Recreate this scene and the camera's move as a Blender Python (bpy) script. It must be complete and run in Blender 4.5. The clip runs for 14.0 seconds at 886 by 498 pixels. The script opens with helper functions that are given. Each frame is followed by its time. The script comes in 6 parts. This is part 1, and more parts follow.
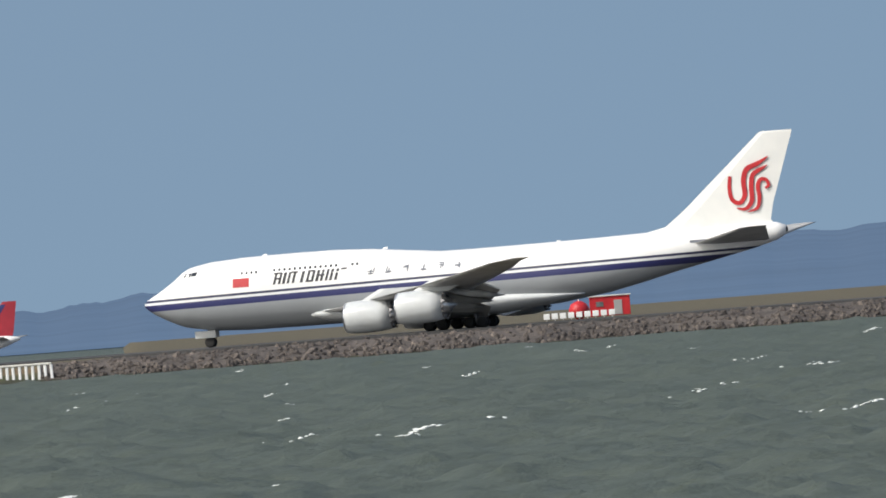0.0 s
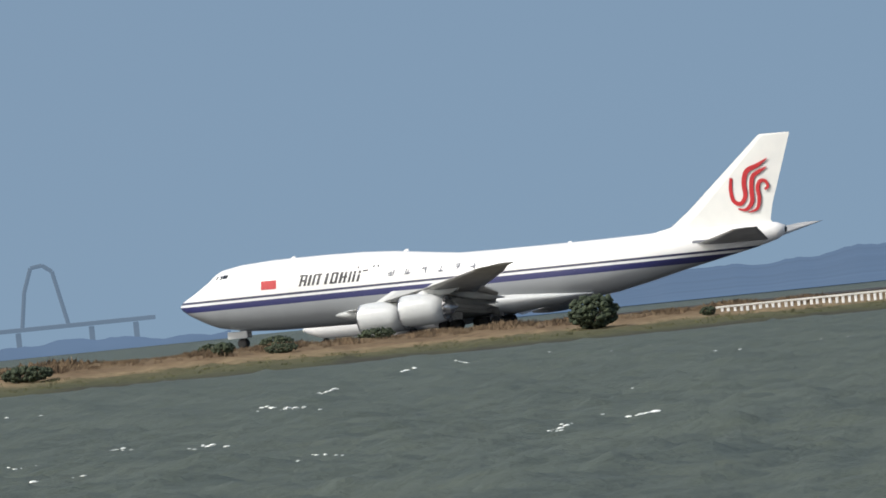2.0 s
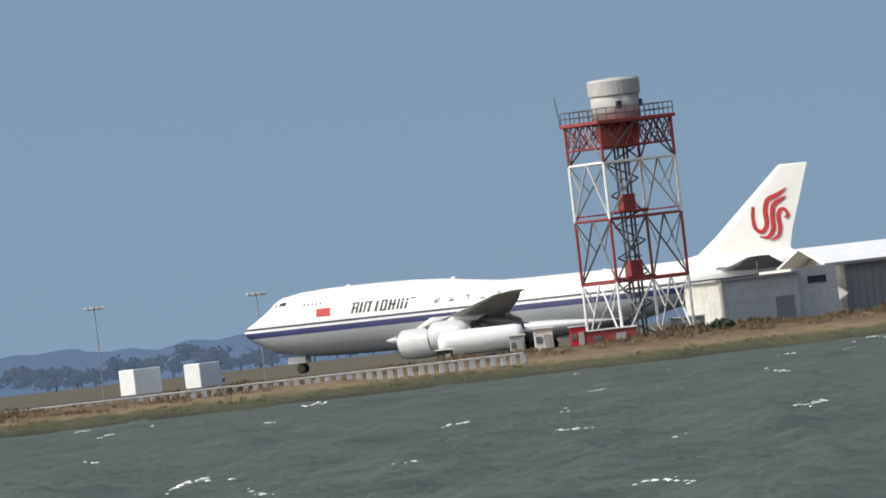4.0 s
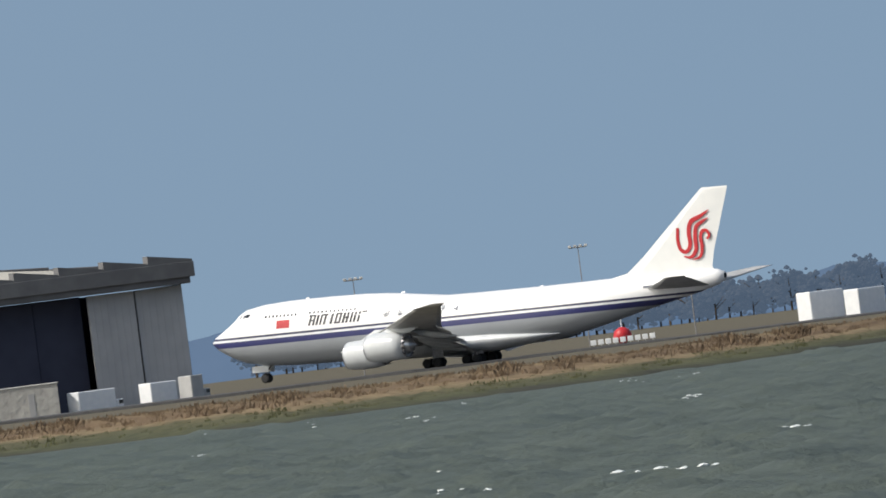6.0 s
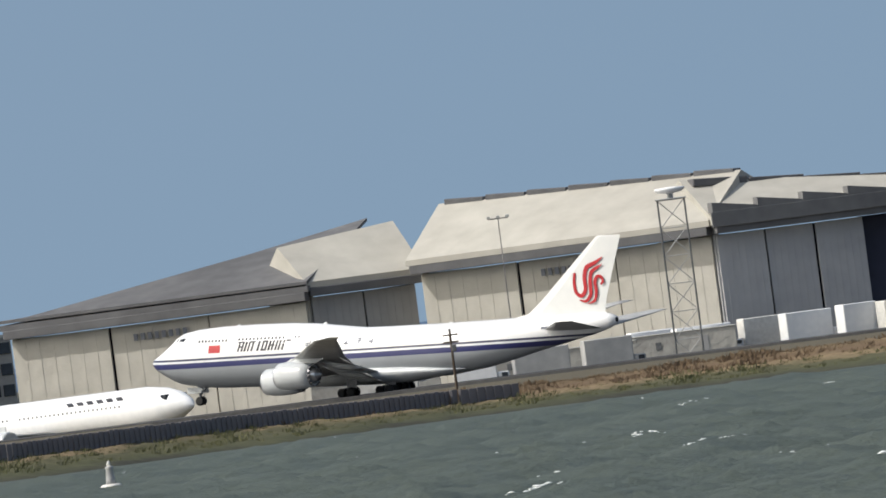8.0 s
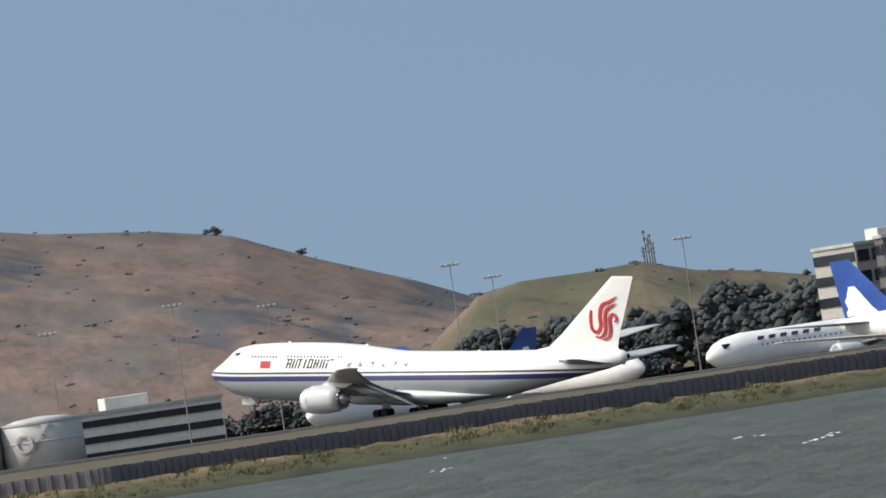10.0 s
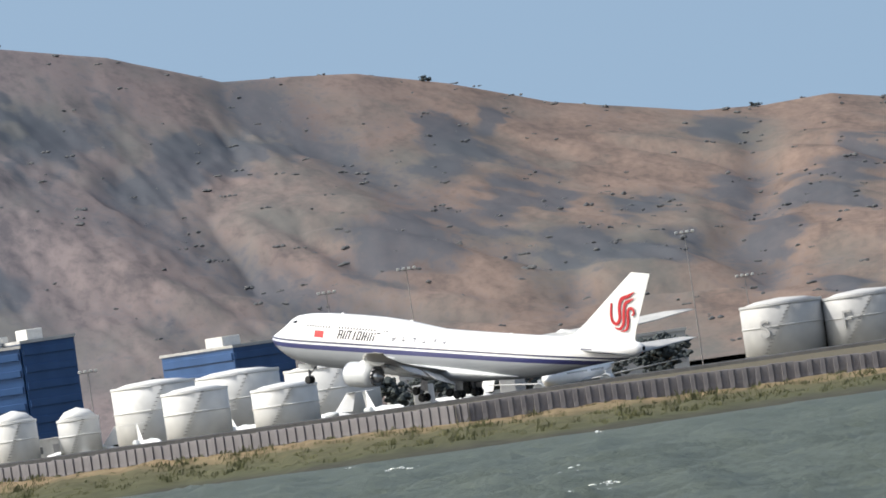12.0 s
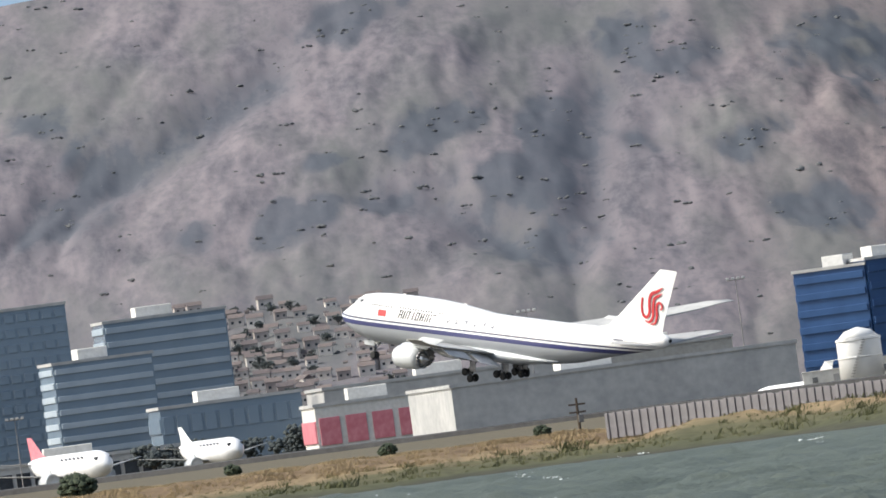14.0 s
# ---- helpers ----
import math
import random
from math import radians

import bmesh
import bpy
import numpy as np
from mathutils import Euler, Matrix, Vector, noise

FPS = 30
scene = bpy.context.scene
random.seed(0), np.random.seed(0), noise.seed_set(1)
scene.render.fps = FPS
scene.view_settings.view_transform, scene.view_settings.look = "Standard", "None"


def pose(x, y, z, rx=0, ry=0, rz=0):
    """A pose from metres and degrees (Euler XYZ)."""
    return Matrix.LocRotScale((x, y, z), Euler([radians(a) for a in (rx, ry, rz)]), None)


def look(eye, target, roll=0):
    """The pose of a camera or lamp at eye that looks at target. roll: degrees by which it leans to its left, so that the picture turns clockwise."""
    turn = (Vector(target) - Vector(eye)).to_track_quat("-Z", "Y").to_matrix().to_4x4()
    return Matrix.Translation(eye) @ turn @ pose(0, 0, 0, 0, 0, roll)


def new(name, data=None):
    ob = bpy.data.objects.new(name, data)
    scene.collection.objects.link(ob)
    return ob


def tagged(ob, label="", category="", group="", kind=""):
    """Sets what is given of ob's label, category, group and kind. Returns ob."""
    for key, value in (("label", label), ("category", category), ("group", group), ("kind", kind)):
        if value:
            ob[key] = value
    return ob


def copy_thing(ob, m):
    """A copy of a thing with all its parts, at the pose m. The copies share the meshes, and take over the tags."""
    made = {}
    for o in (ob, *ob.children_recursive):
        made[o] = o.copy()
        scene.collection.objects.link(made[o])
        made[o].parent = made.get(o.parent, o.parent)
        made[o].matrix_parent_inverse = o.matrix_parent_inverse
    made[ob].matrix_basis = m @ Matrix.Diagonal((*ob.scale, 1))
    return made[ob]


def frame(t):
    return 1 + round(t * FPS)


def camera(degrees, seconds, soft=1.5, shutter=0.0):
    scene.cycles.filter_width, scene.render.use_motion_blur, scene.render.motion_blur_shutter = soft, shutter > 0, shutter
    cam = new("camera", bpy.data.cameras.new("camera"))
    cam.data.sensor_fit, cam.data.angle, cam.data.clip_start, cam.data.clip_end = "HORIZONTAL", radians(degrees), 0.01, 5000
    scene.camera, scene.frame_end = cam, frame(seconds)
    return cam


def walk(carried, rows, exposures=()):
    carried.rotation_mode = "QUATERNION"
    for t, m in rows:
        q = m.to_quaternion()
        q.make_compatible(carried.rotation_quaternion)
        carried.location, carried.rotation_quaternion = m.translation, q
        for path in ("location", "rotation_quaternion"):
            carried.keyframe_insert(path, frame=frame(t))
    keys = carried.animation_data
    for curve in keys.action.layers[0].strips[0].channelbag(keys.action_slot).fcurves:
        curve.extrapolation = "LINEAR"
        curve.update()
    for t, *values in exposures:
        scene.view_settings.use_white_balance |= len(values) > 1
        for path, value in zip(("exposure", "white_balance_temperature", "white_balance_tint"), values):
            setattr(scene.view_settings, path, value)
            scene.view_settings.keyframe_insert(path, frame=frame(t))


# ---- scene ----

# ---------------------------------------------------------------- camera and its way
# The camera stands on the shore and pans; bearings are degrees to the west of due across-the-runway (+y).
EYE = 4.9
RUNWAY_Y, RUNWAY_Z, PARALLEL_Z = 1365.2, 1.5, 0.75
# seconds, bearing, tilt, lean, airliner's way along the runway, its pitch, its height over the runway
PAN = [
    (0.0, 15.908, 0.226, 4.36, 424.19, 0.00, 0.00), (0.5, 17.437, 0.288, 4.46, 457.36, 0.13, 0.00),
    (0.7, 17.505, 0.264, 4.45, 470.82, 0.19, 0.00), (1.0, 18.508, 0.304, 4.80, 491.18, 0.27, 0.00),
    (1.5, 19.715, 0.189, 5.39, 523.13, 0.40, 0.00), (2.0, 21.015, 0.234, 5.74, 557.51, 0.81, 0.00),
    (2.2, 21.320, 0.277, 5.86, 571.41, 0.84, 0.00), (2.5, 22.020, 0.308, 6.00, 592.54, 0.86, 0.00),
    (3.0, 23.165, 0.319, 6.05, 627.74, 0.80, 0.00), (3.5, 24.703, 0.316, 6.25, 663.45, 0.87, 0.00),
    (3.7, 25.424, 0.338, 6.29, 677.90, 0.94, 0.00), (4.0, 26.204, 0.370, 6.50, 699.64, 1.07, 0.00),
    (4.2, 26.647, 0.403, 6.68, 714.16, 1.12, 0.00), (4.5, 27.355, 0.404, 6.77, 736.00, 1.28, 0.00),
    (4.8, 28.048, 0.404, 6.85, 758.00, 1.43, 0.00), (5.1, 28.731, 0.403, 6.94, 780.15, 1.58, 0.00),
    (5.4, 29.406, 0.401, 7.03, 802.46, 1.73, 0.00), (5.7, 30.078, 0.400, 7.11, 824.92, 1.89, 0.00),
    (6.0, 30.751, 0.400, 7.20, 847.53, 2.04, 0.00), (6.3, 31.428, 0.401, 7.29, 870.28, 2.19, 0.00),
    (6.5, 31.720, 0.386, 7.35, 885.72, 2.32, 0.00), (7.0, 32.938, 0.413, 7.39, 924.27, 2.69, 0.00),
    (7.2, 33.253, 0.377, 7.40, 939.84, 2.90, 0.00), (7.5, 33.899, 0.399, 7.39, 963.19, 3.28, 0.00),
    (7.8, 34.520, 0.446, 7.37, 986.69, 3.65, 0.00), (8.1, 35.122, 0.508, 7.36, 1010.33, 4.03, 0.00),
    (8.4, 35.714, 0.575, 7.34, 1034.11, 4.41, 0.00), (8.7, 36.302, 0.637, 7.33, 1058.03, 4.79, 0.00),
    (9.0, 36.895, 0.683, 7.31, 1082.09, 5.17, 0.00), (9.3, 37.500, 0.704, 7.29, 1106.28, 5.54, 0.00),
    (9.5, 38.013, 0.675, 7.50, 1122.64, 5.84, 0.00), (10.0, 39.319, 0.595, 8.27, 1163.75, 6.84, 0.00),
    (10.2, 39.623, 0.517, 8.32, 1180.13, 7.13, 0.02), (10.5, 39.976, 0.471, 8.17, 1204.81, 7.56, 0.10),
    (11.0, 41.556, 0.605, 8.01, 1246.35, 8.44, 0.69), (11.5, 42.396, 0.592, 8.13, 1288.39, 9.10, 1.33),
    (12.0, 43.423, 0.575, 8.16, 1330.52, 9.48, 2.12), (12.5, 44.244, 0.705, 8.04, 1373.30, 9.81, 3.28),
    (13.0, 44.939, 0.636, 8.01, 1416.22, 10.16, 4.95), (13.3, 45.740, 0.629, 8.13, 1442.05, 10.46, 6.11),
    (13.5, 46.193, 0.610, 8.03, 1459.30, 10.64, 6.93), (14.0, 47.233, 0.721, 7.56, 1502.83, 10.96, 9.09),
]


def at(bearing, distance, z=0.0):
    """A place by its bearing from the camera and its distance over the ground."""
    b = radians(bearing)
    return Vector((-math.sin(b) * distance, math.cos(b) * distance, z))


def aim(bearing, tilt, lean):
    eye = Vector((0, 0, EYE))
    return look(eye, eye + at(bearing, math.cos(radians(tilt)), math.sin(radians(tilt))), -lean)


cam = camera(3.9765, 14.0, soft=1.7)
walk(cam, [(t, aim(b, e, r)) for t, b, e, r, s, p, h in PAN],
     exposures=[(0.0, 0.0), (9.5, 0.0), (10.5, 0.12), (11.0, 0.25), (12.0, 0.42), (12.5, 0.5), (14.0, 0.5)])

# ---------------------------------------------------------------- light
SUN_UP, SUN_BEARING = 50, 140
world = bpy.data.worlds.new("sky")
scene.world = world
world.use_nodes = True
wn = world.node_tree
sky = wn.nodes.new("ShaderNodeTexSky")
sky.sky_type, sky.sun_disc = 'NISHITA', False
sky.sun_elevation, sky.sun_rotation = radians(SUN_UP), radians(-SUN_BEARING)
sky.altitude, sky.air_density, sky.dust_density, sky.ozone_density = 0, 1.0, 4.2, 0.75
# the clear blue of the higher sky comes down to the horizon on a dry windy day
way, lift = wn.nodes.new("ShaderNodeTexCoord"), wn.nodes.new("ShaderNodeVectorMath")
lift.operation, lift.inputs[1].default_value = 'ADD', (0, 0, 0.3)
wn.links.new(way.outputs["Generated"], lift.inputs[0])
wn.links.new(lift.outputs[0], sky.inputs[0])
tone = wn.nodes.new("ShaderNodeMix")
tone.data_type, tone.blend_type, tone.inputs[0].default_value = 'RGBA', 'MULTIPLY', 1.0
tone.inputs[7].default_value = (0.955, 1.0, 0.935, 1)
wn.links.new(sky.outputs[0], tone.inputs[6])
wn.links.new(tone.outputs[2], wn.nodes["Background"].inputs[0])
wn.nodes["Background"].inputs[1].default_value = 0.148
sun_data = bpy.data.lights.new("sun", 'SUN')
sun_data.energy, sun_data.angle, sun_data.color = 3.75, radians(0.53), (1.0, 0.96, 0.9)
sun = new("sun", sun_data)
sun.matrix_world = look(at(SUN_BEARING, 100, 100 * math.tan(radians(SUN_UP))), (0, 0, 0))


# ---------------------------------------------------------------- materials
def nodes_of(name):
    m = bpy.data.materials.new(name)
    m.use_nodes = True
    return m, m.node_tree.nodes, m.node_tree.links, m.node_tree.nodes["Principled BSDF"]


def surface(name, dark, light, rough=0.6, metal=0.0, grain=1.0, broad=0.1, bump=0.0, spec=0.4, each=0.0):
    """Two colours mixed by fine grain and broad stains, at sizes in cycles per metre."""
    m, n, l, b = nodes_of(name)
    co = n.new("ShaderNodeTexCoord")
    fine, wide, mix, ramp = n.new("ShaderNodeTexNoise"), n.new("ShaderNodeTexNoise"), n.new("ShaderNodeMath"), n.new("ShaderNodeMix")
    fine.inputs["Scale"].default_value, wide.inputs["Scale"].default_value = grain, broad
    fine.inputs["Detail"].default_value, wide.inputs["Detail"].default_value = 5, 4
    for t in (fine, wide):
        l.new(co.outputs["Object"], t.inputs["Vector"])
    mix.operation = 'ADD'
    l.new(fine.outputs[0], mix.inputs[0])
    l.new(wide.outputs[0], mix.inputs[1])
    last = mix
    if each:
        info, add = n.new("ShaderNodeObjectInfo"), n.new("ShaderNodeMath")
        add.operation, add.inputs[1].default_value = 'MULTIPLY_ADD', each
        l.new(info.outputs["Random"], add.inputs[0])
        l.new(mix.outputs[0], add.inputs[2])
        last = add
    rng = n.new("ShaderNodeMapRange")
    rng.inputs[1].default_value, rng.inputs[2].default_value = 0.72 + each * 0.3, 1.28 + each * 0.7
    l.new(last.outputs[0], rng.inputs[0])
    ramp.data_type = 'RGBA'
    ramp.inputs[6].default_value, ramp.inputs[7].default_value = (*dark, 1), (*light, 1)
    l.new(rng.outputs[0], ramp.inputs[0])
    l.new(ramp.outputs[2], b.inputs["Base Color"])
    b.inputs["Roughness"].default_value, b.inputs["Metallic"].default_value = rough, metal
    b.inputs["Specular IOR Level"].default_value = spec
    if bump:
        bp = n.new("ShaderNodeBump")
        bp.inputs["Strength"].default_value, bp.inputs["Distance"].default_value = bump, 1.0 / grain
        l.new(fine.outputs[0], bp.inputs["Height"])
        l.new(bp.outputs[0], b.inputs["Normal"])
    return m


WHITE = surface("white_paint", (0.74, 0.75, 0.76), (0.84, 0.84, 0.84), 0.32, grain=0.9, broad=0.12)
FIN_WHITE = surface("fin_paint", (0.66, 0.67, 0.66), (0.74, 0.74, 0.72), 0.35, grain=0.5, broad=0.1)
BELLY = surface("grey_paint", (0.30, 0.32, 0.34), (0.38, 0.40, 0.42), 0.4, grain=0.8, broad=0.15)
NACELLE = surface("nacelle_paint", (0.48, 0.50, 0.51), (0.58, 0.60, 0.61), 0.3, grain=0.8, broad=0.3)
METAL = surface("bare_metal", (0.42, 0.43, 0.45), (0.62, 0.63, 0.65), 0.28, metal=0.9, grain=3, broad=0.5)
UNDERWING = surface("wing_grey", (0.22, 0.23, 0.24), (0.32, 0.33, 0.34), 0.45, grain=0.7, broad=0.2)
TYRE = surface("rubber", (0.015, 0.015, 0.016), (0.03, 0.03, 0.03), 0.85, grain=6, broad=1)
STRUT = surface("strut_metal", (0.12, 0.12, 0.13), (0.25, 0.25, 0.26), 0.45, metal=0.4, grain=4, broad=1)
FIN_RED = surface("crimson_fin", (0.22, 0.008, 0.022), (0.3, 0.014, 0.03), 0.5, grain=1.5, broad=0.3)
RED = surface("red_paint", (0.38, 0.012, 0.02), (0.5, 0.025, 0.03), 0.45, grain=1.5, broad=0.3)
INK = surface("lettering_and_winglet_shade", (0.012, 0.012, 0.018), (0.03, 0.03, 0.04), 0.5, grain=3, broad=0.5)
GREYINK = surface("grey_lettering", (0.10, 0.11, 0.14), (0.16, 0.17, 0.2), 0.5, grain=3, broad=0.5)
GLASS_DARK = surface("dark_glazing", (0.012, 0.014, 0.018), (0.03, 0.035, 0.045), 0.12, grain=1, broad=0.2, spec=0.6)
NAVY = surface("navy_paint", (0.008, 0.018, 0.09), (0.015, 0.03, 0.14), 0.4, grain=1, broad=0.2)
BLUE_TAIL = surface("blue_paint", (0.012, 0.05, 0.25), (0.02, 0.08, 0.34), 0.4, grain=1, broad=0.2)
PINK = surface("pink_paint", (0.5, 0.13, 0.17), (0.62, 0.24, 0.27), 0.45, grain=1, broad=0.3)
CONCRETE = surface("concrete", (0.30, 0.29, 0.27), (0.42, 0.41, 0.38), 0.85, grain=1.2, broad=0.08, bump=0.2, each=0.2)
WHITEWASH = surface("whitewash", (0.52, 0.51, 0.48), (0.70, 0.69, 0.66), 0.8, grain=1.5, broad=0.25, bump=0.2, each=0.3)
RIB = surface("seawall_steel", (0.14, 0.134, 0.144), (0.18, 0.172, 0.182), 0.75, grain=1.5, broad=0.25, bump=0.2, each=0.3)
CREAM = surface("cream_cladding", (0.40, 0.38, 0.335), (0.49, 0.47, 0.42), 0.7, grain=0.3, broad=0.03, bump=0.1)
ROOF_CREAM = surface("cream_roof", (0.36, 0.34, 0.30), (0.46, 0.44, 0.39), 0.7, grain=0.25, broad=0.03)
ROOF_GREY = surface("grey_roofing", (0.085, 0.085, 0.09), (0.14, 0.14, 0.145), 0.8, grain=0.3, broad=0.04)
DOORWAY_SHADE = surface("doorway_shade", (0.022, 0.026, 0.05), (0.034, 0.039, 0.068), 0.7, grain=0.3, broad=0.05)
INSIDE = surface("interior_shade_blue", (0.012, 0.014, 0.03), (0.02, 0.024, 0.045), 0.8, grain=0.3, broad=0.1)
DARK = surface("dark_interior", (0.012, 0.014, 0.018), (0.025, 0.028, 0.034), 0.8, grain=0.5, broad=0.1)
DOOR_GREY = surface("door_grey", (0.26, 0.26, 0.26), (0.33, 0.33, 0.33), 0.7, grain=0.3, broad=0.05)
ASPHALT = surface("asphalt", (0.035, 0.035, 0.037), (0.065, 0.065, 0.067), 0.9, grain=0.8, broad=0.05)
TANK = surface("tank_paint", (0.56, 0.56, 0.55), (0.70, 0.70, 0.69), 0.5, grain=0.4, broad=0.08)
TANK_GREY = surface("weathered_tank", (0.40, 0.40, 0.40), (0.52, 0.52, 0.51), 0.55, grain=0.4, broad=0.08)
BLUE_CLAD = surface("blue_cladding", (0.02, 0.06, 0.16), (0.035, 0.09, 0.22), 0.35, grain=0.2, broad=0.03)
# tower glazing and spandrels are paled in colour for the haze before them
GLASS_BLUE = surface("hazed_blue_glazing", (0.15, 0.205, 0.265), (0.20, 0.26, 0.325), 0.15, grain=0.1, broad=0.03, spec=0.6)
SPANDREL = surface("hazed_pale_spandrel", (0.30, 0.36, 0.42), (0.40, 0.46, 0.51), 0.4, grain=0.2, broad=0.05)
STONE = surface("riprap_stone", (0.05, 0.043, 0.04), (0.16, 0.135, 0.12), 0.9, grain=2.0, broad=0.4, bump=0.6, each=0.7)
LEAF = surface("dark_foliage", (0.012, 0.022, 0.012), (0.05, 0.065, 0.035), 0.85, grain=1.5, broad=0.2)
# far foliage is greyed in its base colour, in place of haze
FAR_LEAF = surface("hazed_eucalyptus_foliage", (0.04, 0.05, 0.052), (0.062, 0.073, 0.072), 0.9, grain=0.3, broad=0.04)
HAZY_LEAF = surface("hazed_grove_foliage", (0.06, 0.075, 0.085), (0.10, 0.115, 0.12), 0.95, grain=0.2, broad=0.03)
BARK = surface("bark", (0.05, 0.035, 0.025), (0.10, 0.08, 0.06), 0.9, grain=3, broad=0.5)
WEED = surface("dry_weeds", (0.075, 0.05, 0.032), (0.22, 0.16, 0.10), 0.9, grain=1.2, broad=0.05)
FOAM = surface("sea_foam", (0.5, 0.53, 0.52), (0.78, 0.8, 0.79), 0.7, grain=2.0, broad=0.5)
# scrub colour lifted and blued to stand in for distance haze
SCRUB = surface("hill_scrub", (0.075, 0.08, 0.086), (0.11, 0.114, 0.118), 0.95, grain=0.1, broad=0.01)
TOWER_RED = surface("tower_red", (0.2, 0.035, 0.035), (0.29, 0.062, 0.056), 0.6, grain=1.5, broad=0.3)
LIGHT_GREY = surface("light_grey_paint", (0.34, 0.34, 0.34), (0.46, 0.46, 0.45), 0.6, grain=0.6, broad=0.15)
# mast grey is lightened, the haze put into its colour
MAST_GREY = surface("hazed_mast", (0.19, 0.18, 0.18), (0.28, 0.27, 0.265), 0.7, grain=3, broad=0.5)
STEEL = surface("galvanised_steel", (0.09, 0.095, 0.10), (0.17, 0.175, 0.18), 0.55, metal=0.3, grain=3, broad=0.5)
LAMP_HEAD = surface("lamp_housing", (0.35, 0.35, 0.34), (0.6, 0.6, 0.58), 0.5, grain=2, broad=0.5)
HOUSE_WALL = surface("house_render", (0.22, 0.19, 0.18), (0.60, 0.56, 0.52), 0.8, grain=0.1, broad=0.03, each=0.8)
HOUSE_ROOF = surface("house_roof", (0.07, 0.06, 0.065), (0.16, 0.13, 0.12), 0.85, grain=0.3, broad=0.05, each=0.5)


def livery():
    """White over grey with a blue cheatline and a thin dark line over it."""
    m, n, l, b = nodes_of("fuselage_livery")
    co, sep = n.new("ShaderNodeTexCoord"), n.new("ShaderNodeSeparateXYZ")
    l.new(co.outputs["Object"], sep.inputs[0])
    rise = n.new("ShaderNodeMath")
    rise.operation, rise.inputs[1].default_value, rise.inputs[2].default_value = 'MULTIPLY_ADD', -0.0135, -4.45 - 0.0135 * 34
    l.new(sep.outputs[0], rise.inputs[0])
    q = n.new("ShaderNodeMath")
    q.operation = 'ADD'
    l.new(sep.outputs[2], q.inputs[0])
    l.new(rise.outputs[0], q.inputs[1])
    rng = n.new("ShaderNodeMapRange")
    rng.inputs[1].default_value, rng.inputs[2].default_value = -1.0, 3.0
    l.new(q.outputs[0], rng.inputs[0])
    ramp = n.new("ShaderNodeValToRGB")
    ramp.color_ramp.interpolation = 'CONSTANT'
    e = ramp.color_ramp.elements
    e[0].position, e[0].color = 0.0, (0.33, 0.35, 0.37, 1)
    e[1].position, e[1].color = 0.25, (0.032, 0.036, 0.13, 1)
    for p, c in ((0.425, (0.74, 0.75, 0.76)), (0.495, (0.025, 0.03, 0.08)), (0.56, (0.80, 0.80, 0.80))):
        k = e.new(p)
        k.color = (*c, 1)
    l.new(rng.outputs[0], ramp.inputs[0])
    noise_t, mix = n.new("ShaderNodeTexNoise"), n.new("ShaderNodeMix")
    noise_t.inputs["Scale"].default_value, noise_t.inputs["Detail"].default_value = 0.35, 6
    l.new(co.outputs["Object"], noise_t.inputs["Vector"])
    mix.data_type, mix.blend_type = 'RGBA', 'MULTIPLY'
    mix.inputs[0].default_value = 0.18
    l.new(ramp.outputs[0], mix.inputs[6])
    l.new(noise_t.outputs[0], mix.inputs[7])
    l.new(mix.outputs[2], b.inputs["Base Color"])
    b.inputs["Roughness"].default_value = 0.3
    return m


def land():
    """Shore land: wet mud and green weed at the water, dry grass above, by the distance from the water's edge."""
    m, n, l, b = nodes_of("shore_land")
    uv, sep = n.new("ShaderNodeUVMap"), n.new("ShaderNodeSeparateXYZ")
    l.new(uv.outputs[0], sep.inputs[0])
    co = n.new("ShaderNodeTexCoord")
    no, add = n.new("ShaderNodeTexNoise"), n.new("ShaderNodeMath")
    no.inputs["Scale"].default_value, no.inputs["Detail"].default_value = 0.08, 6
    l.new(co.outputs["Object"], no.inputs["Vector"])
    add.operation, add.inputs[1].default_value = 'MULTIPLY_ADD', 18.0
    l.new(no.outputs[0], add.inputs[0])
    l.new(sep.outputs[1], add.inputs[2])
    rng = n.new("ShaderNodeMapRange")
    rng.inputs[1].default_value, rng.inputs[2].default_value = 9, 109
    l.new(add.outputs[0], rng.inputs[0])
    ramp = n.new("ShaderNodeValToRGB")
    e = ramp.color_ramp.elements
    e[0].position, e[0].color = 0.0, (0.045, 0.045, 0.035, 1)
    e[1].position, e[1].color = 1.0, (0.10, 0.088, 0.062, 1)
    for p, c in ((0.05, (0.065, 0.068, 0.038)), (0.17, (0.085, 0.08, 0.045)), (0.24, (0.20, 0.15, 0.09)), (0.34, (0.13, 0.09, 0.055)), (0.6, (0.19, 0.145, 0.085))):
        e.new(p).color = (*c, 1)
    l.new(rng.outputs[0], ramp.inputs[0])
    fine, mix = n.new("ShaderNodeTexNoise"), n.new("ShaderNodeMix")
    fine.inputs["Scale"].default_value, fine.inputs["Detail"].default_value = 0.9, 7
    l.new(co.outputs["Object"], fine.inputs["Vector"])
    mix.data_type, mix.blend_type, mix.inputs[0].default_value = 'RGBA', 'OVERLAY', 0.6
    l.new(ramp.outputs[0], mix.inputs[6])
    l.new(fine.outputs[0], mix.inputs[7])
    l.new(mix.outputs[2], b.inputs["Base Color"])
    b.inputs["Roughness"].default_value = 0.95
    b.inputs["Specular IOR Level"].default_value = 0.15
    return m


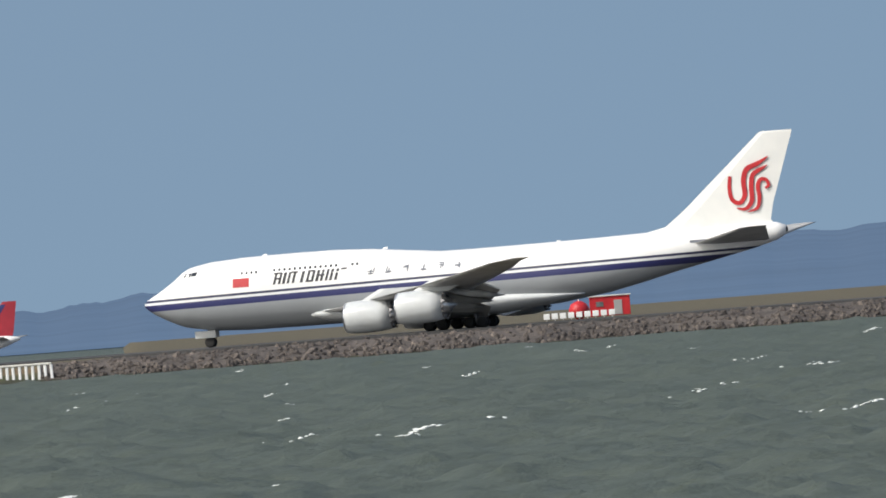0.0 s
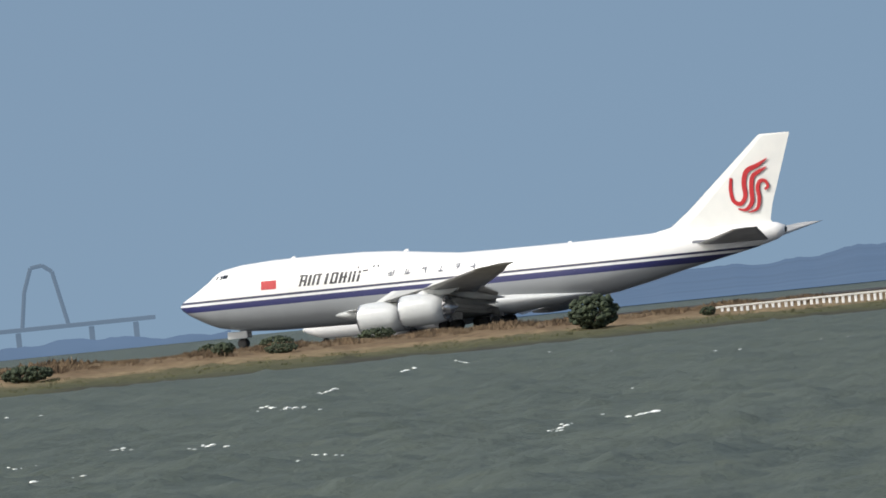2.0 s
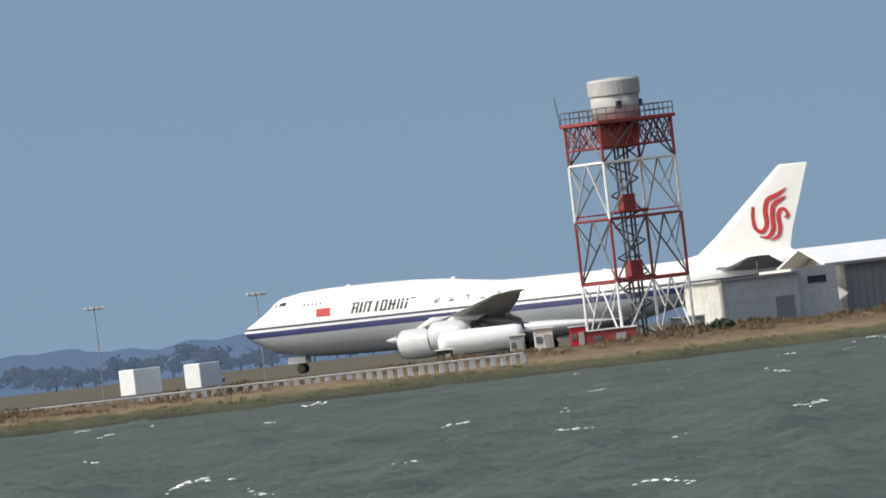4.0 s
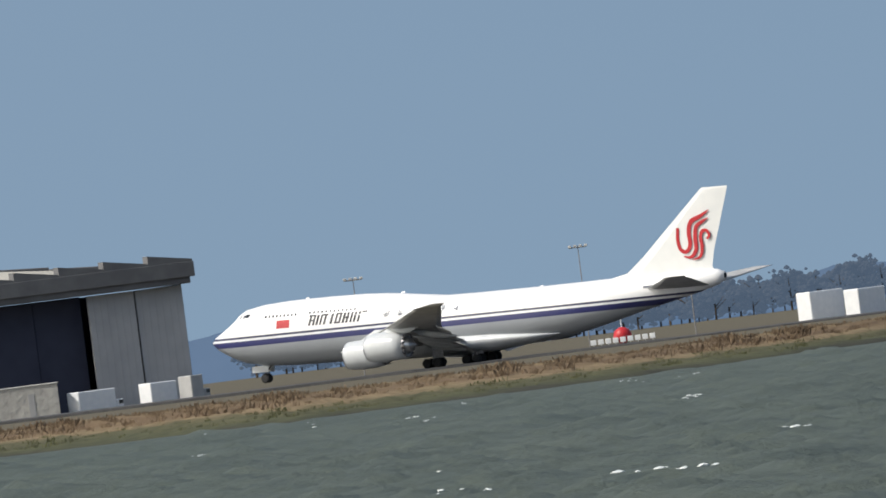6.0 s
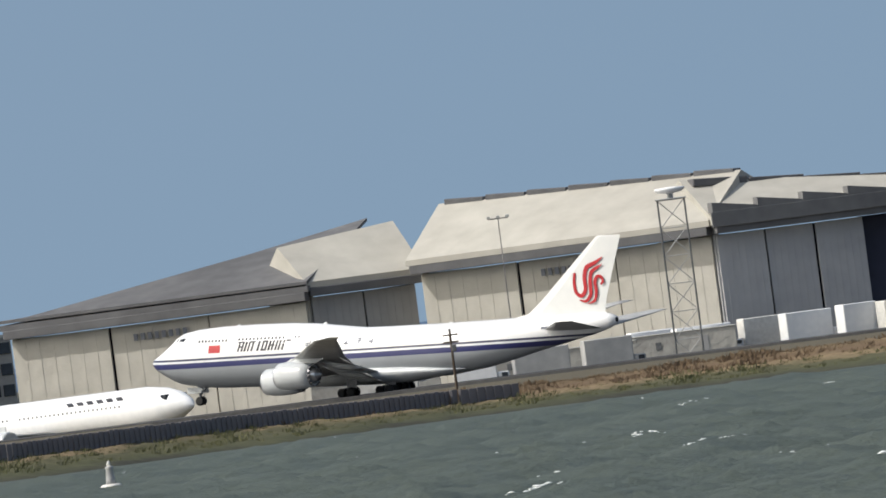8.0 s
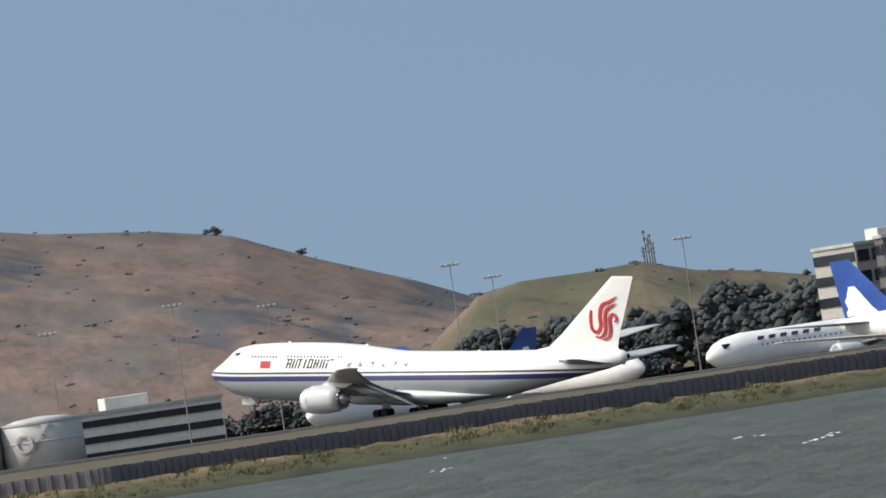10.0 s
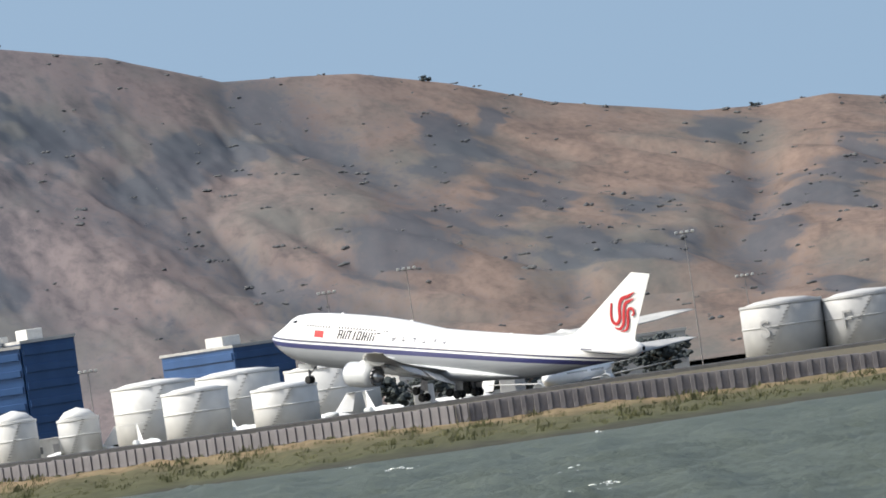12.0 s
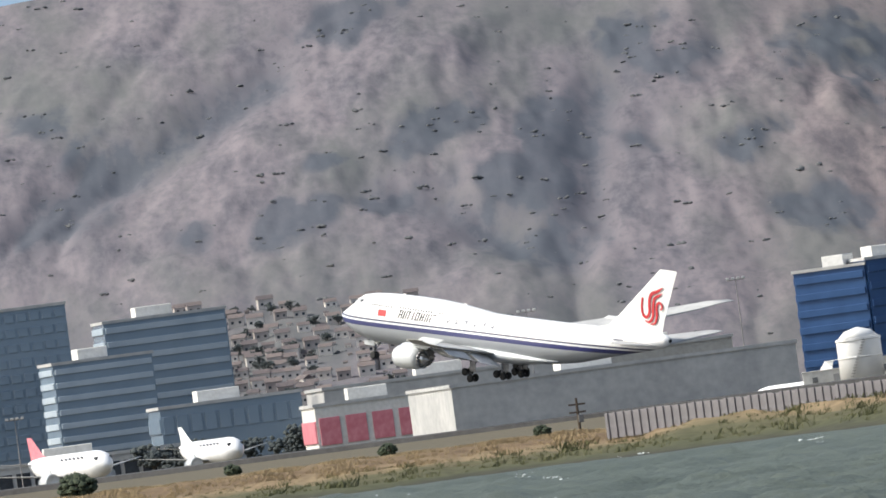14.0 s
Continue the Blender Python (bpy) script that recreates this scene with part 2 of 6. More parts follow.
def sea():
    m, n, l, b = nodes_of("bay_water")
    co = n.new("ShaderNodeTexCoord")
    no, fine, bp = n.new("ShaderNodeTexNoise"), n.new("ShaderNodeTexNoise"), n.new("ShaderNodeBump")
    no.inputs["Scale"].default_value, no.inputs["Detail"].default_value = 0.05, 5
    fine.inputs["Scale"].default_value, fine.inputs["Detail"].default_value = 0.7, 8
    fine.inputs["Roughness"].default_value = 0.65
    for t in (no, fine):
        l.new(co.outputs["Object"], t.inputs["Vector"])
    mix = n.new("ShaderNodeMix")
    mix.data_type = 'RGBA'
    mix.inputs[6].default_value, mix.inputs[7].default_value = (0.055, 0.068, 0.052, 1), (0.095, 0.11, 0.086, 1)
    l.new(no.outputs[0], mix.inputs[0])
    l.new(mix.outputs[2], b.inputs["Base Color"])
    b.inputs["Roughness"].default_value, b.inputs["IOR"].default_value = 0.45, 1.33
    b.inputs["Specular IOR Level"].default_value = 0.3
    bp.inputs["Strength"].default_value, bp.inputs["Distance"].default_value = 0.9, 0.5
    l.new(fine.outputs[0], bp.inputs["Height"])
    l.new(bp.outputs[0], b.inputs["Normal"])
    return m


def hillside(name, dry, west_haze, patch):
    """Dry summer grass, bluish haze mixed into its colour at higher bearings, with dark haze-tinted scrub where the
    thickets stand and green between.
    """
    m, n, l, b = nodes_of(name)
    co = n.new("ShaderNodeTexCoord")
    cover, lie = n.new("ShaderNodeAttribute"), n.new("ShaderNodeAttribute")
    cover.attribute_name, lie.attribute_name = "cover", "west_haze"
    big, small, tiny = (n.new("ShaderNodeTexNoise") for _ in range(3))
    for t, sc in ((big, 0.022), (small, 0.07), (tiny, 0.42)):
        t.inputs["Scale"].default_value, t.inputs["Detail"].default_value = sc, 7
        t.inputs["Roughness"].default_value = 0.6
        l.new(co.outputs["UV"], t.inputs["Vector"])

    def mix(fac, one, two):
        x = n.new("ShaderNodeMix")
        x.data_type = 'RGBA'
        l.new(fac, x.inputs[0])
        for k, c in ((6, one), (7, two)):
            if isinstance(c, tuple):
                x.inputs[k].default_value = (*c, 1)
            else:
                l.new(c, x.inputs[k])
        return x.outputs[2]

    def ramp(value, lo, hi, top):
        r = n.new("ShaderNodeMapRange")
        r.inputs[1].default_value, r.inputs[2].default_value, r.inputs[4].default_value = lo, hi, top
        l.new(value, r.inputs[0])
        return r.outputs[0]

    def total(one, two, scale):
        a = n.new("ShaderNodeMath")
        a.operation, a.inputs[1].default_value = 'MULTIPLY_ADD', scale
        l.new(one, a.inputs[0])
        l.new(two, a.inputs[2])
        return a.outputs[0]

    grain = total(tiny.outputs[0], small.outputs[0], 0.7)
    grass = mix(lie.outputs["Fac"], mix(ramp(grain, 0.62, 1.08, 1.0), *dry), mix(ramp(grain, 0.62, 1.08, 1.0), *west_haze))
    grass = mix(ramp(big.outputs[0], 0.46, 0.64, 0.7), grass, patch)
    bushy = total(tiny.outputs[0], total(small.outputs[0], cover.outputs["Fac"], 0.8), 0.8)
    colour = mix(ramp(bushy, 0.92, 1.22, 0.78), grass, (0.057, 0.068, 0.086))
    l.new(colour, b.inputs["Base Color"])
    b.inputs["Roughness"].default_value, b.inputs["Specular IOR Level"].default_value = 0.95, 0.1
    return m


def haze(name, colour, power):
    """A far backdrop that glows in the colour of the air, standing in for haze."""
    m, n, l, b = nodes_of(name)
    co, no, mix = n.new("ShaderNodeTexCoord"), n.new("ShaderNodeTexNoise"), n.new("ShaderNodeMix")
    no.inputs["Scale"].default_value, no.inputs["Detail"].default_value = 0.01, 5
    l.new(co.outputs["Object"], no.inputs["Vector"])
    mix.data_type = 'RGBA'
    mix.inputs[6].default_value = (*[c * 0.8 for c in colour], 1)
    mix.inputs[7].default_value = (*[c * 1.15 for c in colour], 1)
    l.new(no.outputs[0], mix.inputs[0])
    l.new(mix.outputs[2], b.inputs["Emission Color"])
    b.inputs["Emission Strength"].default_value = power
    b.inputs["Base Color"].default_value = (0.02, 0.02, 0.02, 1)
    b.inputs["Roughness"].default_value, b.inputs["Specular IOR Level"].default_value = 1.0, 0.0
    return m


LIVERY, LAND, SEA = livery(), land(), sea()
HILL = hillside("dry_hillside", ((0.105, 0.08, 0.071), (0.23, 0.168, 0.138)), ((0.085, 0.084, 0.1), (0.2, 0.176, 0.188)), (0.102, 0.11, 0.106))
HILL_GREEN = hillside("green_hillside", ((0.08, 0.068, 0.052), (0.185, 0.145, 0.105)), ((0.08, 0.08, 0.055), (0.17, 0.155, 0.105)), (0.07, 0.08, 0.05))
FAR_WOOD = haze("far_wood_haze_glow", (0.075, 0.11, 0.165), 1.0)
FAR_BLUE = haze("far_ridge_haze_glow", (0.105, 0.175, 0.29), 1.0)


# ---------------------------------------------------------------- mesh helpers
def smooth(me, on=True):
    me.polygons.foreach_set("use_smooth", [on] * len(me.polygons))


def part(name, bm, material, parent=None, label="", soft=False):
    """Links a bmesh as one mesh object, under a thing or a part."""
    me = bpy.data.meshes.new(name)
    bm.normal_update()
    bm.to_mesh(me)
    bm.free()
    me.materials.append(material)
    smooth(me, soft)
    ob = new(name, me)
    ob.parent = parent
    return tagged(ob, label) if label else ob


def share(name, me, parent, m):
    ob = new(name, me)
    ob.parent = parent
    ob.matrix_basis = m
    return ob


def thing(name, m, label, category, group="", kind=""):
    ob = new(name)
    ob.empty_display_size = 1.0
    ob.matrix_basis = m
    return tagged(ob, label, category, group, kind)


def box(bm, c, s, bevel=0.0, turn=None):
    """A box with its centre and its size."""
    r = bmesh.ops.create_cube(bm, size=1.0)
    v = r["verts"]
    bmesh.ops.scale(bm, vec=s, verts=v)
    if bevel:
        e = list({e for x in v for e in x.link_edges})
        v = list({x for f in bmesh.ops.bevel(bm, geom=e, offset=bevel, segments=1, affect='EDGES')["faces"] for x in f.verts} | {x for x in v if x.is_valid})
    if turn is not None:
        bmesh.ops.transform(bm, matrix=turn, verts=v)
    bmesh.ops.translate(bm, vec=c, verts=v)
    return bm


def rod(bm, p, q, r, r2=None, n=8):
    """A tapered round bar from p to q."""
    p, q = Vector(p), Vector(q)
    d = q - p
    m = Matrix.Translation((p + q) / 2) @ d.to_track_quat('Z', 'Y').to_matrix().to_4x4()
    bmesh.ops.create_cone(bm, cap_ends=True, segments=n, radius1=r, radius2=r if r2 is None else r2, depth=d.length, matrix=m)
    return bm


def loft(bm, rings, caps=True):
    """Skins rings of points, one after the other."""
    vs = [[bm.verts.new(p) for p in ring] for ring in rings]
    k = len(vs[0])
    for a, b in zip(vs, vs[1:]):
        for i in range(k):
            bm.faces.new((a[i], a[(i + 1) % k], b[(i + 1) % k], b[i]))
    if caps:
        bm.faces.new(list(reversed(vs[0])))
        bm.faces.new(vs[-1])
    bmesh.ops.recalc_face_normals(bm, faces=bm.faces)
    return bm


def spin(bm, profile, n=24, axis='z', centre=(0, 0, 0)):
    """A body of revolution from (radius, height) pairs."""
    c = Vector(centre)
    rings = []
    for r, h in profile:
        ring = []
        for i in range(n):
            a = 2 * math.pi * i / n
            u, v = r * math.cos(a), r * math.sin(a)
            ring.append(c + (Vector((u, v, h)) if axis == 'z' else Vector((h, u, v)) if axis == 'x' else Vector((u, h, v))))
        rings.append(ring)
    return loft(bm, rings)


def grid_mesh(name, pts, rows, cols, material, uv=None):
    """A sheet of rows by cols points."""
    me = bpy.data.meshes.new(name)
    i = np.arange(rows * cols).reshape(rows, cols)
    f = np.stack([i[:-1, :-1], i[:-1, 1:], i[1:, 1:], i[1:, :-1]], -1).reshape(-1, 4)
    me.vertices.add(rows * cols)
    me.vertices.foreach_set("co", np.asarray(pts, np.float32).ravel())
    me.loops.add(f.size)
    me.loops.foreach_set("vertex_index", f.ravel().astype(np.int32))
    me.polygons.add(len(f))
    me.polygons.foreach_set("loop_start", np.arange(0, f.size, 4, dtype=np.int32))
    me.update(calc_edges=True)
    if uv is not None:
        me.uv_layers.new(name="place").data.foreach_set("uv", np.asarray(uv, np.float32)[f.ravel()].ravel())
    smooth(me)
    me.materials.append(material)
    return me


def soup(name, verts, faces, material, parent=None, soft=False):
    me = bpy.data.meshes.new(name)
    me.from_pydata(verts, [], faces)
    me.materials.append(material)
    smooth(me, soft)
    ob = new(name, me)
    ob.parent = parent
    return ob


# ---------------------------------------------------------------- water, land, hills
SHORE_B = (0, 12, 14, 17, 20, 24, 28, 30, 31.5, 34, 35, 37, 41, 43.5, 45.5, 46.8, 49, 62)
SHORE_D = (1260, 1240, 1238, 1225, 1195, 1195, 1125, 1020, 985, 1020, 1005, 935, 845, 848, 880, 905, 898, 930)


def shore(b):
    """How far off the water's edge lies at a bearing."""
    x = np.interp(b, SHORE_B, SHORE_D)
    return x + 2.2 * np.sin(np.asarray(b) * 5.1) + 1.1 * np.sin(np.asarray(b) * 17.3 + 1)


def polar(b, d, z):
    b = np.radians(b)
    return np.stack([-np.sin(b) * d, np.cos(b) * d, z], -1)


def sea_height(x, y):
    """Wind chop of several lengths, crests across the wind."""
    rs = np.random.RandomState(5)
    h = np.zeros_like(x)
    for k in range(26):
        length = 2.6 * 1.11 ** k
        a = radians(205 + rs.normal(0, 26))
        ph = rs.uniform(0, 6.28)
        w = 2 * np.pi / length
        s = np.sin(w * (x * math.cos(a) + y * math.sin(a)) + ph + 0.8 * np.sin(x * 0.013 * (k % 5 + 1) + y * 0.017 * (k % 3 + 1)))
        h += 0.0125 * length ** 0.5 * (1 - np.abs(s) * 1.6)
    return h


def build_water():
    bearings = np.linspace(11, 51.5, 620)
    dist = np.concatenate([np.linspace(190, 620, 300), np.linspace(622, 1262, 230)])
    bb, dd = np.meshgrid(bearings, dist)
    p = polar(bb, dd, np.zeros_like(bb))
    p[..., 2] = np.clip(sea_height(p[..., 0], p[..., 1]), -0.5, 0.6) * 1.5 * np.clip((shore(bb) - dd) / 60, 0.1, 1)
    w = new("water", grid_mesh("water", p.reshape(-1, 3), *bb.shape, SEA))
    tagged(w, "choppy grey-green bay water with small waves", "water", kind="structure")
    bm = bmesh.new()
    bmesh.ops.create_circle(bm, cap_ends=True, segments=96, radius=4950)
    bmesh.ops.translate(bm, vec=(0, 0, -0.7), verts=bm.verts)
    tagged(part("water_far", bm, SEA), "grey-green bay water reaching the horizon", "water", kind="structure")


def land_height(b, k):
    """The land's height at a distance k from the water's edge."""
    bank = np.interp(b, (12, 17.5, 18.5, 22, 27, 29, 33, 36, 44, 46, 47, 50), (0.9, 0.9, 1.3, 2.0, 1.9, 1.7, 1.75, 1.4, 1.4, 1.5, 2.0, 2.0))
    z = np.interp(k, (-40, 0, 4, 14), (-2.5, 0.0, 0.35, 0.6)) + (bank - 0.6) * np.clip((k - 10) / 30, 0, 1) ** 1.3
    wall_foot = np.interp(b, (33, 36, 42, 44, 46.2, 46.8), (0, 1.4, 1.4, 1.85, 1.95, 0))
    z = np.where(k > 4, np.maximum(z, 0.35 + (wall_foot - 0.35) * np.clip((k - 4) / 20, 0, 1)), z)
    return np.where(k > 70, z + (1.35 - z) * np.clip((k - 70) / 40, 0, 1), z)


def build_land():
    bearings = np.linspace(-20, 75, 1100)
    ks = np.concatenate([[-40, -12], np.arange(-4, 60, 1.6), np.arange(60, 140, 8), [160, 220, 320, 500, 800, 1300, 2200, 3700]])
    bb, kk = np.meshgrid(bearings, ks)
    d = np.minimum(shore(bb) + kk, 4940)
    rs = np.random.RandomState(2)
    z = land_height(bb, kk)
    z = z + np.where((kk > 5) & (kk < 80), rs.normal(0, 0.09, z.shape) + 0.1 * np.sin(bb * 41) * np.sin(kk * 0.4), 0)
    p = polar(bb, d, z)
    flat = np.abs(p[..., 1] - RUNWAY_Y) < 45
    p[..., 2] = np.where(flat & (kk > 60), 1.3, p[..., 2])
    p[..., 2] = np.where((p[..., 1] > 1640) | ((p[..., 1] > 1418) & (bb > 34.2)), -0.45, p[..., 2])
    p[..., 2] = np.where((p[..., 1] > 1440) & (p[..., 1] < 1640) & (bb < 34.2), 0.6, p[..., 2])
    p[..., 2] = np.where((p[..., 1] > 1640) & (bb < 25.2), -3.0, p[..., 2])
    p[..., 2] = np.where((p[..., 1] > 1420) & (bb < 19), -3.0, p[..., 2])
    p[..., 2] = np.where((bb < 17.4) & (kk > 30), 0.25, p[..., 2])
    uv = np.stack([bb * 20, kk], -1).reshape(-1, 2)
    g = new("ground", grid_mesh("ground", p.reshape(-1, 3), *bb.shape, LAND, uv))
    tagged(g, "flat shore land with mud, green weed and dry grass", "ground", kind="structure")
    for name, y, half, x0, x1, top in (("runway", RUNWAY_Y, 30, 800, -2600, RUNWAY_Z), ("runway_parallel", RUNWAY_Y + 229, 30, -505, -1000, PARALLEL_Z)):
        bm = bmesh.new()
        box(bm, ((x0 + x1) / 2, y, top - 1.25), (x0 - x1, half * 2, 2.5))
        tagged(part(name, bm, ASPHALT), "long grey asphalt runway beside dry grass", "runway", kind="structure")


RIDGE_B = (36.5, 37.6, 37.95, 38.2, 38.45, 38.7, 39.0, 39.22, 39.45, 39.9, 40.25, 40.6, 41.1, 41.6, 41.9, 42.2, 42.85, 43.3, 43.7, 44.0, 44.3, 44.8, 45.4, 46.0, 46.5, 46.8, 47.5, 48.9, 50, 52, 56)
RIDGE_E = (0.1, 0.22, 0.30, 0.335, 0.41, 0.40, 0.40, 0.366, 0.47, 0.64, 0.79, 0.86, 0.92, 1.02, 1.01, 1.03, 1.16, 1.31, 1.41, 1.44, 1.46, 1.64, 1.775, 1.86, 1.885, 1.95, 2.1, 2.07, 2.0, 1.7, 0.9)


# thickets on the slopes: bearing, rise, half-width and half-height in degrees
EAST = ((41.29, 0.76, 0.114, 0.071), (41.51, 0.68, 0.152, 0.089), (41.75, 0.54, 0.241, 0.089), (40.24, 0.34, 0.292, 0.122), (41.94, 0.45, 0.152, 0.089), (39.38, 0.39, 0.165, 0.064), (41.70, 0.17, 0.102, 0.051), (39.86, 0.25, 0.152, 0.071), (42.13, 0.93, 0.14, 0.064), (41.28, 0.74, 0.127, 0.076), (41.86, 0.48, 0.127, 0.064))
MIDDLE = ((43.34, 1.06, 0.127, 0.089), (43.15, 1.10, 0.064, 0.056), (43.35, 0.96, 0.152, 0.076), (43.10, 0.75, 0.19, 0.114), (42.90, 0.72, 0.127, 0.076), (42.56, 0.62, 0.216, 0.076), (42.78, 0.47, 0.203, 0.127), (42.48, 0.43, 0.178, 0.089), (43.55, 0.66, 0.305, 0.127), (42.09, 0.65, 0.127, 0.064), (45.18, 1.29, 0.152, 0.152), (44.51, 1.12, 0.203, 0.102), (44.07, 1.16, 0.152, 0.064))
DELL = ((46.30, 1.57, 0.152, 0.071), (46.59, 1.15, 0.228, 0.152), (46.73, 0.94, 0.279, 0.152), (46.79, 0.69, 0.127, 0.14), (45.50, 0.72, 0.216, 0.096), (46.07, 1.44, 0.228, 0.089), (45.79, 1.03, 0.14, 0.076), (45.06, 1.30, 0.228, 0.114), (44.68, 1.06, 0.279, 0.102), (44.44, 1.18, 0.203, 0.089))
WEST = ((47.18, 1.23, 0.228, 0.089), (47.00, 1.00, 0.216, 0.089), (46.87, 0.67, 0.152, 0.089), (47.67, 1.15, 0.127, 0.036), (47.88, 0.91, 0.241, 0.096), (47.39, 0.97, 0.178, 0.076), (47.56, 1.80, 0.216, 0.076), (48.91, 1.07, 0.178, 0.102), (48.98, 1.49, 0.152, 0.071), (48.73, 1.26, 0.127, 0.152), (45.44, 1.41, 0.178, 0.102), (48.37, 0.88, 0.152, 0.076))
# gullies, by bearing and rise down the slope
GULLIES = (((44.28, 1.44), (43.82, 1.1), (43.55, 0.83), (43.22, 0.6), (42.87, 0.37)), ((44.85, 1.06), (44.51, 0.76), (44.01, 0.46), (43.68, 0.28)), ((41.99, 0.84), (41.94, 0.63), (42.12, 0.45), (41.99, 0.31)), ((46.44, 1.36), (46.53, 1.09), (46.55, 0.74), (46.8, 0.61)), ((47.89, 1.6), (48.38, 1.39), (48.77, 1.18), (49.05, 1.02)), ((45.25, 1.07), (44.74, 0.84), (44.38, 0.66), (44.0, 0.43)), ((47.53, 1.04), (47.1, 0.86), (46.8, 0.61)))


def field(x, y, seed):
    """Smooth lattice noise from -1 to 1."""
    table = np.random.RandomState(seed).uniform(-1, 1, (256, 256))
    xi, yi = np.floor(x).astype(int), np.floor(y).astype(int)
    fx, fy = x - xi, y - yi
    fx, fy = fx ** 3 * (fx * (fx * 6 - 15) + 10), fy ** 3 * (fy * (fy * 6 - 15) + 10)
    a, b, c, d = (table[(xi + i) % 256, (yi + j) % 256] for i, j in ((0, 0), (1, 0), (0, 1), (1, 1)))
    return (a * (1 - fx) + b * fx) * (1 - fy) + (c * (1 - fx) + d * fx) * fy


def crest_off(b):
    return np.interp(b, (36, 39.4, 40.5, 46), (3150, 4300, 4300, 3850))


def gully_depth(bb, ee):
    """How near a place on the slope lies to the bed of a gully, 0 to 1."""
    best = np.zeros_like(bb)
    for line in GULLIES:
        for (b0, e0), (b1, e1) in zip(line, line[1:]):
            vx, vy = b1 - b0, e1 - e0
            u = np.clip(((bb - b0) * vx + (ee - e0) * vy) / (vx * vx + vy * vy), 0, 1)
            r = np.hypot(bb - b0 - u * vx, ee - e0 - u * vy)
            best = np.maximum(best, np.exp(-(r / 0.11) ** 2))
    return best


def hill_sheet(name, b0, b1, near, crest_at, depth, relief, label, seed, line, mat):
    """A hill with rounded spurs and gullies under its crest line."""
    bearings = np.arange(b0, b1, 0.02)
    ks = np.concatenate([np.linspace(0, 1, 130), 1 + np.linspace(0.03, 1, 14)])
    bb, kk = np.meshgrid(bearings, ks)
    crest = crest_at(bb)
    k = np.clip(kk, 0, 1)
    dd = near + (crest - near) * k + depth * np.clip(kk - 1, 0, 1)
    top = EYE + crest * np.tan(np.radians(np.interp(bb, *line)))
    z = 1.0 + (top - 1.0) * k ** 1.2
    ee = np.degrees((z - EYE) / dd)
    across = np.radians(bb) * 3400
    # spurs fan out from the middle of the hill
    u = (across - 0.16 * np.clip((46.6 - bb) / 2.6, -1, 1) * (dd - near)) / 62 + seed * 7
    v = dd / 260
    wu, wv = u + 0.5 * field(u * 1.1, v * 1.1, 1), v + 0.5 * field(u * 1.1 + 9, v * 1.1, 2)
    rid = 1.1 * field(wu * 0.7, wv * 0.6, 3) + 0.6 * (np.abs(field(wu * 1.5, wv * 1.2, 4)) * 2 - 0.7) + 0.22 * field(wu * 5, wv * 4, 5) + 0.12 * field(u * 13, v * 11, 6) + 0.07 * field(u * 31, v * 27, 7)
    bed = gully_depth(bb, ee)
    env = np.clip(k * 5, 0, 1) * np.clip((1 - k) * 5, 0.06, 1)
    z = z + relief * (rid - 1.1 * bed) * env
    z = np.where(kk > 1, top * (1 - 0.8 * (kk - 1)), z)
    lim = EYE + dd * (top - EYE) / crest - (1 - k) * 4
    z = np.where(kk < 1, np.minimum(z, lim), z)
    p = polar(bb, dd, np.maximum(z, 0.3))
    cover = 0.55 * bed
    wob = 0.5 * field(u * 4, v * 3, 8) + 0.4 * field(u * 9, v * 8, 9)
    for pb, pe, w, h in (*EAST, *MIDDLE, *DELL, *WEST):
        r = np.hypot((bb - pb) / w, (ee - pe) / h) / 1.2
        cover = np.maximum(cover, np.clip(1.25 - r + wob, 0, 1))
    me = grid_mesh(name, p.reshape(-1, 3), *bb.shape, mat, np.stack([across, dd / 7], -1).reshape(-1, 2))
    # haze is put into the grass colour, growing with the bearing
    for key, value in (("cover", np.clip(cover * 0.62 - rid * 0.13, -0.3, 0.7)), ("west_haze", np.clip((bb - 43.2) / 3.0, 0, 1))):
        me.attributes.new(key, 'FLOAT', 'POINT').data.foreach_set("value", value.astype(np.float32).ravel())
    tagged(new(name, me), label, "hill", kind="structure")
    return p, cover, bearings, dd


